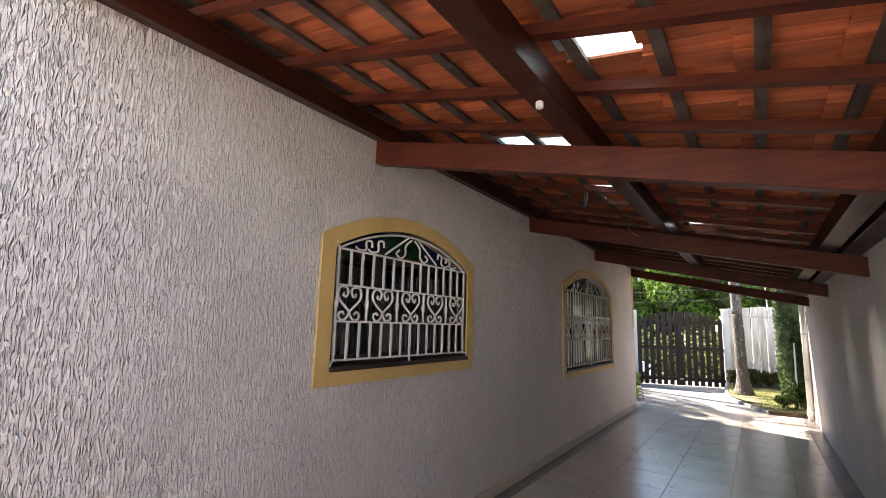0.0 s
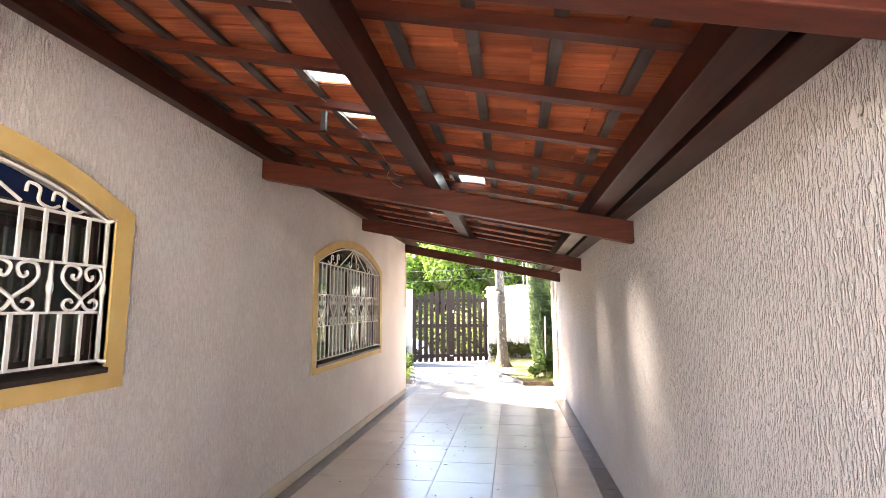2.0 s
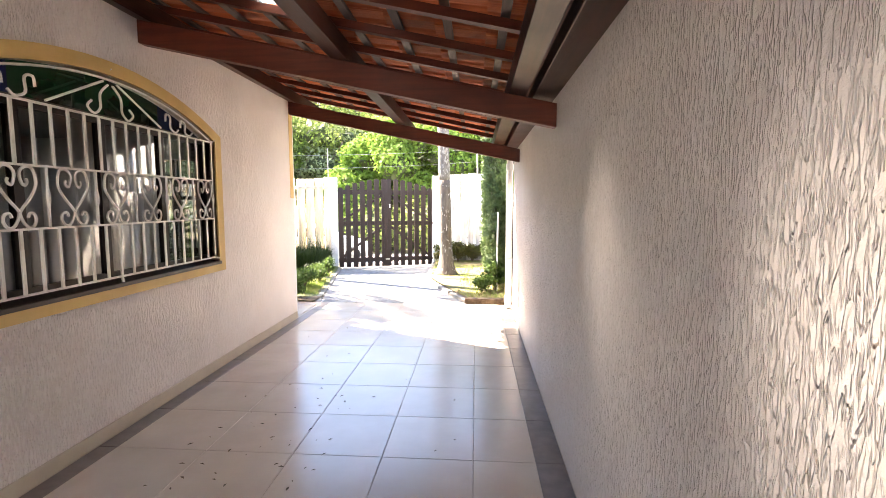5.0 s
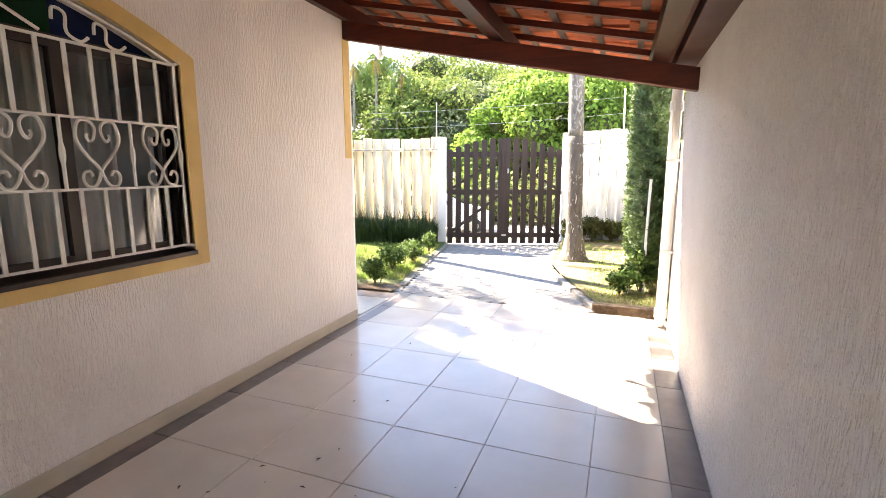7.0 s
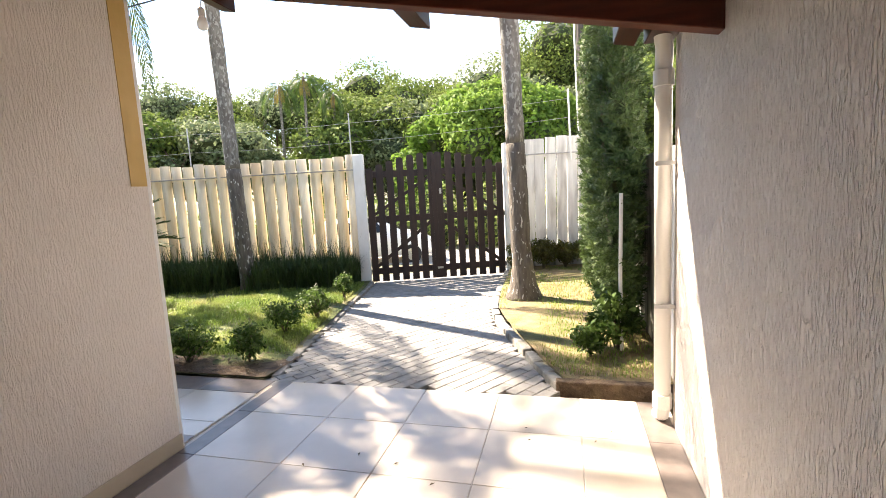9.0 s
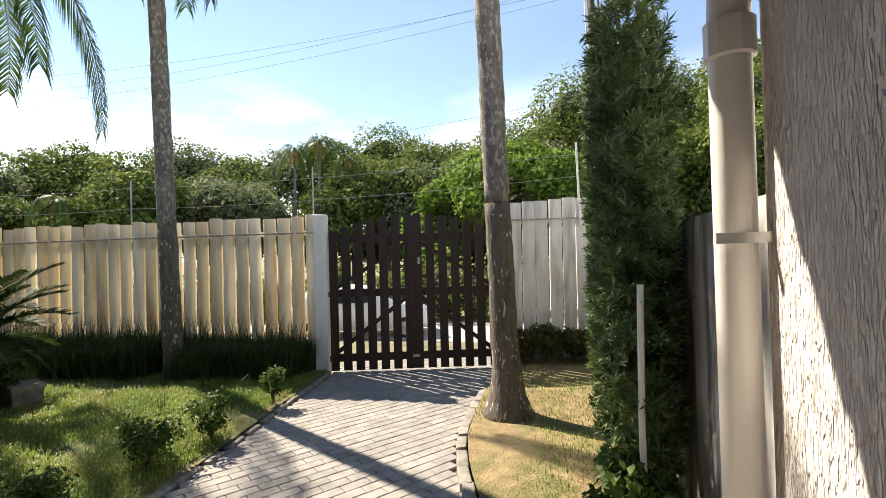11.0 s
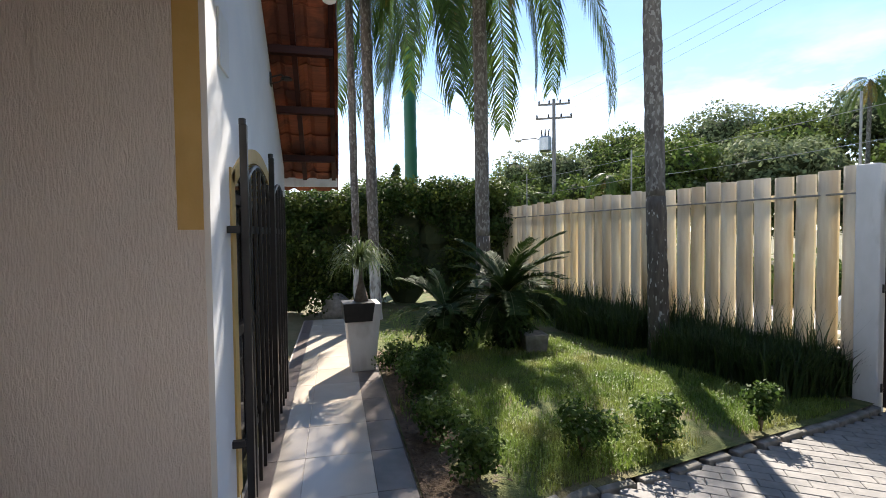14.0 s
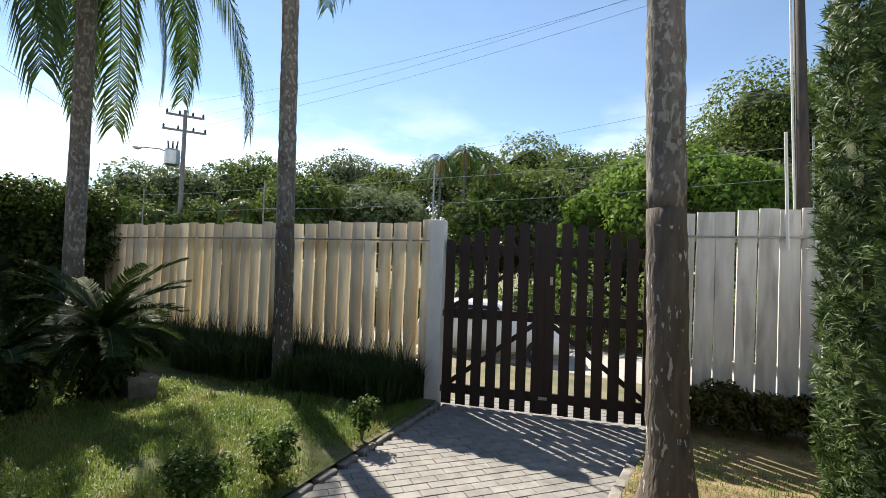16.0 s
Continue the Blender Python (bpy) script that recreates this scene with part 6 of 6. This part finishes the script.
rg = random.Random(77)
az = -44.0
i = 0
while az < 98:
    for row, (dist, cut) in enumerate(((rg.uniform(29, 33), 0.72), (rg.uniform(36, 43), 1.0))):
        a = radians(az + rg.uniform(-2, 2) + 3 * row)
        x, y = -0.1 - math.sin(a) * dist, 12.4 + math.cos(a) * dist
        if y < 23 + 0.13 * (x + 20) and x > -26:
            continue
        h = (dist * math.tan(radians(ridge(az))) * cut * 1.32 + 1.6) * rg.uniform(0.92, 1.12) + 0.7
        h = max(h, 2.6)
        mat = rg.choice(("forest", "forest", "forest", "forest_pale"))
        far_tree((x, y, lie(x, y) - 0.05), h, max(2.2, h * 0.46), mat, 100 + i, "broad woodland tree across the street" if mat == "forest" else "grey-green woodland tree across the street", 0.24, 6000, trunk=True)
        i += 1
    az += rg.uniform(5.2, 6.6)
# vine-smothered trees behind the gate
vn = thing("vine_covered_tree", "rounded tree smothered in bright green climbing vine", "tree", (-3.4, 36.5, -0.7))
rg = random.Random(15)
blobs, core = [], Bag()
for i in range(42):
    u = rg.uniform(-1, 1)
    a = rg.uniform(0, math.tau)
    q = math.sqrt(rg.random())
    hh = 7.6 * math.sqrt(max(0.05, 1 - (q * 0.98) ** 2))
    c = (5.6 * q * math.cos(a), 4.0 * q * math.sin(a), max(0.6, hh * rg.choice((0.95, 0.95, 0.55))))
    blobs.append((c, (1.35, 1.35, 1.0), 800, 0.23))
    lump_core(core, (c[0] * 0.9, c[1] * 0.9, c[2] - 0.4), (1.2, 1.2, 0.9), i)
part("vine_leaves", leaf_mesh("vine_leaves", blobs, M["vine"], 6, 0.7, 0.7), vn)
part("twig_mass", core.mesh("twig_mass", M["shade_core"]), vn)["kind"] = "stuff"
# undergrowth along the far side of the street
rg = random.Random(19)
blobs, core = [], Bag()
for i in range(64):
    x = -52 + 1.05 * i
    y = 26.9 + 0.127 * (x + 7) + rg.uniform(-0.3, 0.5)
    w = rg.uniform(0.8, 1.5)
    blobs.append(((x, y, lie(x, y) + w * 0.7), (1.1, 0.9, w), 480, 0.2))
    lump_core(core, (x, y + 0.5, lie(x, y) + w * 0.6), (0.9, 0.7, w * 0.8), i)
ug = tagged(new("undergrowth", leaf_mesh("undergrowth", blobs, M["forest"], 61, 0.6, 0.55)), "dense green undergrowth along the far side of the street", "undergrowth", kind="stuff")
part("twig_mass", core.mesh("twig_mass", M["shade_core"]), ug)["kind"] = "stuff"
# far palms over the wood
for x, y, h, s in ((-17.95, 37.9, 9.2, 1), (-16.6, 38.7, 9.8, 2), (-15.0, 39.6, 8.7, 4), (-29.0, 25.0, 4.4, 3), (-26.0, 28.8, 5.4, 5), (-31.5, 21.0, 4.6, 6)):
    fp = queen_palm((x, y, -0.7), (0.2, 0), h / 0.6, 0.17, 0.14, 0, 50 + s, "distant feather palm standing over the wood", 13)
    fp.scale = (0.6, 0.6, 0.6)


# ---- street furniture and car ----
def utility_pole(at, h, arms, lean, label, can=False, dark=False):
    u = thing("utility_pole", label, "utility pole", at, "utility poles")
    b2 = Bag()
    b2.tube([(0, 0, -0.2), (lean[0] * 0.5, lean[1] * 0.5, h * 0.5), (lean[0], lean[1], h)], [0.17, 0.14, 0.11], 10)
    part("pole", b2.mesh("pole", M["polewood"] if not dark else M["darkpole"], True), u)
    if dark:
        b2 = Bag()
        b2.tube([(-0.20, -0.05, 0.2), (-0.19 + lean[0] * 0.5, -0.05, h * 0.5), (-0.17 + lean[0] * 0.9, -0.05, h * 0.9)], 0.03, 6)
        part("conduit", b2.mesh("conduit", M["plastic"]), u, "pale cable conduit up the pole")
    dx, dy = 0.43, 0.90
    for z, w in arms:
        b2 = Bag()
        b2.hexa([(-dx * w - 0.05, -dy * w, z), (-dx * w + 0.05, -dy * w, z), (dx * w + 0.05, dy * w, z), (dx * w - 0.05, dy * w, z), (-dx * w - 0.05, -dy * w, z + 0.12), (-dx * w + 0.05, -dy * w, z + 0.12), (dx * w + 0.05, dy * w, z + 0.12), (dx * w - 0.05, dy * w, z + 0.12)])
        part("cross_arm", b2.mesh("cross_arm", M["polewood"]), u)
        for s in (-0.95, -0.3, 0.4, 0.95):
            b2 = Bag()
            b2.lathe([(0.03, 0.0), (0.07, 0.03), (0.05, 0.08), (0.07, 0.12), (0.03, 0.22)], (dx * w * s, dy * w * s, z + 0.12), 8)
            part("insulator", b2.mesh("insulator", M["cable"]), u)
    if can:
        b2 = Bag()
        b2.lathe([(0.30, 0), (0.42, 0.05), (0.42, 0.85), (0.36, 0.95), (0.05, 1.0)], (-0.15, -0.55, h - 3.4), 14)
        part("transformer", b2.mesh("transformer", M["steel"]), u, "grey transformer can")
        for s in (-0.15, 0.0, 0.15):
            b2 = Bag()
            b2.tube([(-0.15 + s, -0.55 + s, h - 2.42), (-0.15 + s * 1.3, -0.55 + s * 1.3, h - 1.95)], [0.06, 0.04], 7)
            part("bushing", b2.mesh("bushing", M["cable"]), u)
        b2 = Bag()
        b2.tube([(0, 0, h - 2.9), (-0.5, -1.1, h - 2.5), (-0.9, -2.0, h - 2.55)], 0.04, 6)
        part("lamp_arm", b2.mesh("lamp_arm", M["polewood"]), u)
        b2 = Bag()
        b2.lathe([(0.05, -0.12), (0.20, -0.05), (0.24, 0.04), (0.08, 0.12)], (-0.95, -2.1, h - 2.6), 10)
        part("lamp_head", b2.mesh("lamp_head", M["plastic"]), u)
    return u


utility_pole((-28.7, 26.65, -0.7), 11.0, ((9.7, 1.15), (10.6, 1.0)), (0, 0), "grey street pole with two cross arms and a transformer", True)
utility_pole((-40.0, 11.2, -0.7), 6.8, ((6.5, 1.2),), (0, 0), "distant street pole with one cross arm")
utility_pole((0.85, 27.3, -0.7), 12.5, ((11.0, 0.5),), (-0.35, 0.0), "dark street pole behind the side fence carrying cables", dark=True)
gpole = tagged(new("green_mast", trunk_mesh([(-13.93, 14.80, -0.3), (-13.93, 14.78, 3.0), (-13.93, 14.75, 7.4)], [0.20, 0.19, 0.18], M["greenpole"], "green_mast", 12)), "green painted steel mast beyond the hedge", "mast")


def cable(name, a, c, sag, r, label):
    b2 = Bag()
    a, c = Vector(a), Vector(c)
    b2.tube([a.lerp(c, i / 20) - Vector((0, 0, sag * 4 * (i / 20) * (1 - i / 20))) for i in range(21)], r, 4)
    return tagged(new(name, b2.mesh(name, M["cable"])), label, "cable", "overhead cables")


lab = "thin overhead cable slung across the street"
cable("overhead_cable", (0.4, 27.3, 9.9), (-28.7, 26.6, 9.2), 0.5, 0.0045, lab)
cable("overhead_cable", (0.4, 27.3, 10.3), (-28.4, 27.4, 10.2), 0.55, 0.0045, lab)
cable("overhead_cable", (0.4, 27.3, 10.1), (-29.3, 25.3, 10.2), 0.6, 0.0045, lab)
cable("overhead_cable", (0.4, 27.3, 11.2), (-12.0, 14.20, 9.4), 0.9, 0.005, lab)
cable("overhead_cable", (0.4, 27.3, 11.6), (-12.0, 15.70, 10.6), 0.8, 0.005, lab)
cable("overhead_cable", (-28.7, 26.6, 9.6), (-40.0, 11.2, 6.0), 0.5, 0.0045, lab)
cable("overhead_cable", (-13.9, 14.75, 6.0), (-28.7, 26.6, 7.0), 0.4, 0.005, lab)
cable("overhead_cable", (-28.7, 26.6, 6.0), (0.5, 27.3, 6.6), 0.6, 0.0045, lab)

# white car parked across the street
car = thing("car", "white hatchback parked across the street behind the gate", "car", (-6.1, 23.9, -0.72), turn=24)
prof = [(-1.95, 0.45, 0.62), (-1.90, 0.82, 0.95), (-1.75, 0.98, 1.05), (-1.45, 1.02, 1.42), (-1.05, 1.02, 1.47), (-0.2, 1.0, 1.48), (0.35, 0.98, 1.42), (1.0, 0.95, 1.02), (1.55, 0.85, 0.92), (1.88, 0.65, 0.78), (1.98, 0.45, 0.60)]
b = Bag()
for x, belt, top_z in prof:
    wide = 0.84 if abs(x) < 1.7 else 0.74
    topw = 0.60 if top_z > 1.2 else wide * 0.93
    ring = [(-wide, 0.28), (-wide - 0.01, belt * 0.7), (-wide * 0.97, belt), (-topw, top_z - 0.03), (-topw * 0.8, top_z), (topw * 0.8, top_z), (topw, top_z - 0.03), (wide * 0.97, belt), (wide + 0.01, belt * 0.7), (wide, 0.28)]
    b.v += [(x, y, z) for y, z in ring]
for i in range(len(prof) - 1):
    for j in range(9):
        a = i * 10 + j
        b.f.append((a, a + 1, a + 11, a + 10))
    b.f.append((i * 10 + 9, i * 10, i * 10 + 10, i * 10 + 19))
b.f.append(tuple(range(10))[::-1])
b.f.append(tuple(range(100, 110)))
body = part("body", b.mesh("body", M["carpaint"], True), car)
for y in (-0.86, 0.86):
    s = -1 if y < 0 else 1
    for x0, x1, za, zb, t0, t1 in ((-1.35, -0.45, 1.04, 1.38, 0.12, 0.0), (-0.38, 0.42, 1.04, 1.38, 0.0, -0.42)):
        q = Bag()
        q.hexa([(x0, s * 0.815, za), (x1, s * 0.815, za), (x1, s * 0.86, za), (x0, s * 0.86, za), (x0 + t0, s * 0.61, zb), (x1 + t1 * 0.6, s * 0.61, zb), (x1 + t1 * 0.6, s * 0.66, zb), (x0 + t0, s * 0.66, zb)])
        part("side_window", q.mesh("side_window", M["carglass"]), car, "dark tinted glass")
    for x in (-1.25, 1.22):
        wl_ = Bag()
        wl_.tube([(x, s * 0.70, 0.30), (x, s * 0.88, 0.30)], 0.305, 20)
        wh = part("wheel", wl_.mesh("wheel", M["tyre"]), car, "black rubber tyre")
        rim = Bag()
        rim.tube([(x, s * 0.86, 0.30), (x, s * 0.89, 0.30)], 0.19, 14)
        for k in range(5):
            a = math.tau * k / 5
            rim.tube([(x, s * 0.892, 0.30), (x + 0.18 * math.cos(a), s * 0.892, 0.30 + 0.18 * math.sin(a))], 0.022, 5)
        part("rim", rim.mesh("rim", M["steel"]), wh, "bright alloy rim")
q = Bag()
q.hexa([(0.42, -0.58, 1.38), (0.98, -0.70, 1.04), (0.98, 0.70, 1.04), (0.42, 0.58, 1.38), (0.44, -0.58, 1.41), (1.0, -0.70, 1.07), (1.0, 0.70, 1.07), (0.44, 0.58, 1.41)])
part("windscreen", q.mesh("windscreen", M["carglass"]), car, "dark tinted glass")
for s in (-1, 1):
    q = Bag()
    q.box(1.84, 1.95, s * 0.62 - 0.12, s * 0.62 + 0.12, 0.60, 0.74)
    part("headlight", bevelled(q, "headlight", M["steel"], 0.02), car)


# ---- floor tiles, borders and paving ----
def slab(w, d, h, material, name, bev=0.003):
    bag = Bag()
    bag.v = [(0, 0, -h), (w, 0, -h), (w, d, -h), (0, d, -h), (0, 0, -bev), (w, 0, -bev), (w, d, -bev), (0, d, -bev), (bev, bev, 0), (w - bev, bev, 0), (w - bev, d - bev, 0), (bev, d - bev, 0)]
    bag.f = [(0, 1, 5, 4), (1, 2, 6, 5), (2, 3, 7, 6), (3, 0, 4, 7), (4, 5, 9, 8), (5, 6, 10, 9), (6, 7, 11, 10), (7, 4, 8, 11), (8, 9, 10, 11)]
    return bag.mesh(name, material)


TL, GAP = 0.568, 0.002
cols = [(-2.20, -1.600), (-1.600, -1.032), (-1.032, -0.464), (-0.464, 0.104), (0.104, 0.485)]
kinds = {}
y0 = 10.21 - 30 * TL
for r in range(35):
    ya, yb = y0 + r * TL, min(y0 + (r + 1) * TL, 13.015)
    if yb - ya < 0.05:
        continue
    for xa, xb in cols + [(XL + 0.012, -2.20), (0.485, XR)]:
        edge = xa < -2.3 or xa > 0.4
        key = (round(xb - xa, 3), round(yb - ya, 3), edge)
        if key not in kinds:
            kinds[key] = slab(xb - xa - GAP, yb - ya - GAP, 0.02, M["border"] if edge else M["tile"], "floor_tile")
        part("border_tile" if edge else "floor_tile", kinds[key], floor, at=pose(xa, ya, rng.uniform(-0.0006, 0.0006)))
for c in range(12):
    xb = XL - 0.034 - c * TL
    for ya, yb, edge in ((YF, 12.11, True), (12.11, 12.30, False), (12.30, 12.77, False), (12.77, 13.02, True)):
        key = (TL, round(yb - ya, 3), edge)
        if key not in kinds:
            kinds[key] = slab(TL - GAP, yb - ya - GAP, 0.02, M["border"] if edge else M["tile"], "floor_tile")
        part("border_tile" if edge else "floor_tile", kinds[key], floor, at=pose(xb - TL, ya, rng.uniform(-0.0006, 0.0006)))

# block paving, running bond laid askew across the drive
PW, PL = 0.106, 0.214
blocks = [slab(PW - 0.0035, PL - 0.0035, 0.05, M["paver"], "paver", 0.005)]
PT = radians(33)
count, rest = 0, Bag()
for i in range(-45, 45):
    for j in range(-6, 40):
        u, v = i * PW, (j + (0.5 if i % 2 else 0)) * PL
        x = -1.7 + u * math.cos(PT) + v * math.sin(PT) - 2.0
        y = 13.03 - u * math.sin(PT) + v * math.cos(PT) - 0.5
        cx, cy = x + 0.5 * PW * math.cos(PT) + 0.5 * PL * math.sin(PT), y - 0.5 * PW * math.sin(PT) + 0.5 * PL * math.cos(PT)
        if cy < 12.99 or cy > gate_y(cx) + 0.9 or cx < on(LEDGE, cy) - 0.01 or cx > on(REDGE, cy) + 0.01:
            continue
        m = pose(x, y, -0.004 - 0.018 * (y - 13) + rng.uniform(-0.0015, 0.0015), 0, 0, -33) @ pose(0, 0, 0, -0.87 + rng.uniform(-0.2, 0.2), -0.55 + rng.uniform(-0.25, 0.25))
        if count < 300 and -2.6 < cx < -0.9 and 14.2 < cy < 16.6:
            part("paver", blocks[0], driveway, at=m)
            count += 1
        else:
            k = len(rest.v)
            me = blocks[0]
            rest.v += [tuple(m @ q.co) for q in me.vertices]
            rest.f += [tuple(k + i2 for i2 in q.vertices) for q in me.polygons]
if rest.v:
    ob = part("paving_rest", rest.mesh("paving_rest", M["paver"]), driveway)
    ob["kind"] = "stuff"
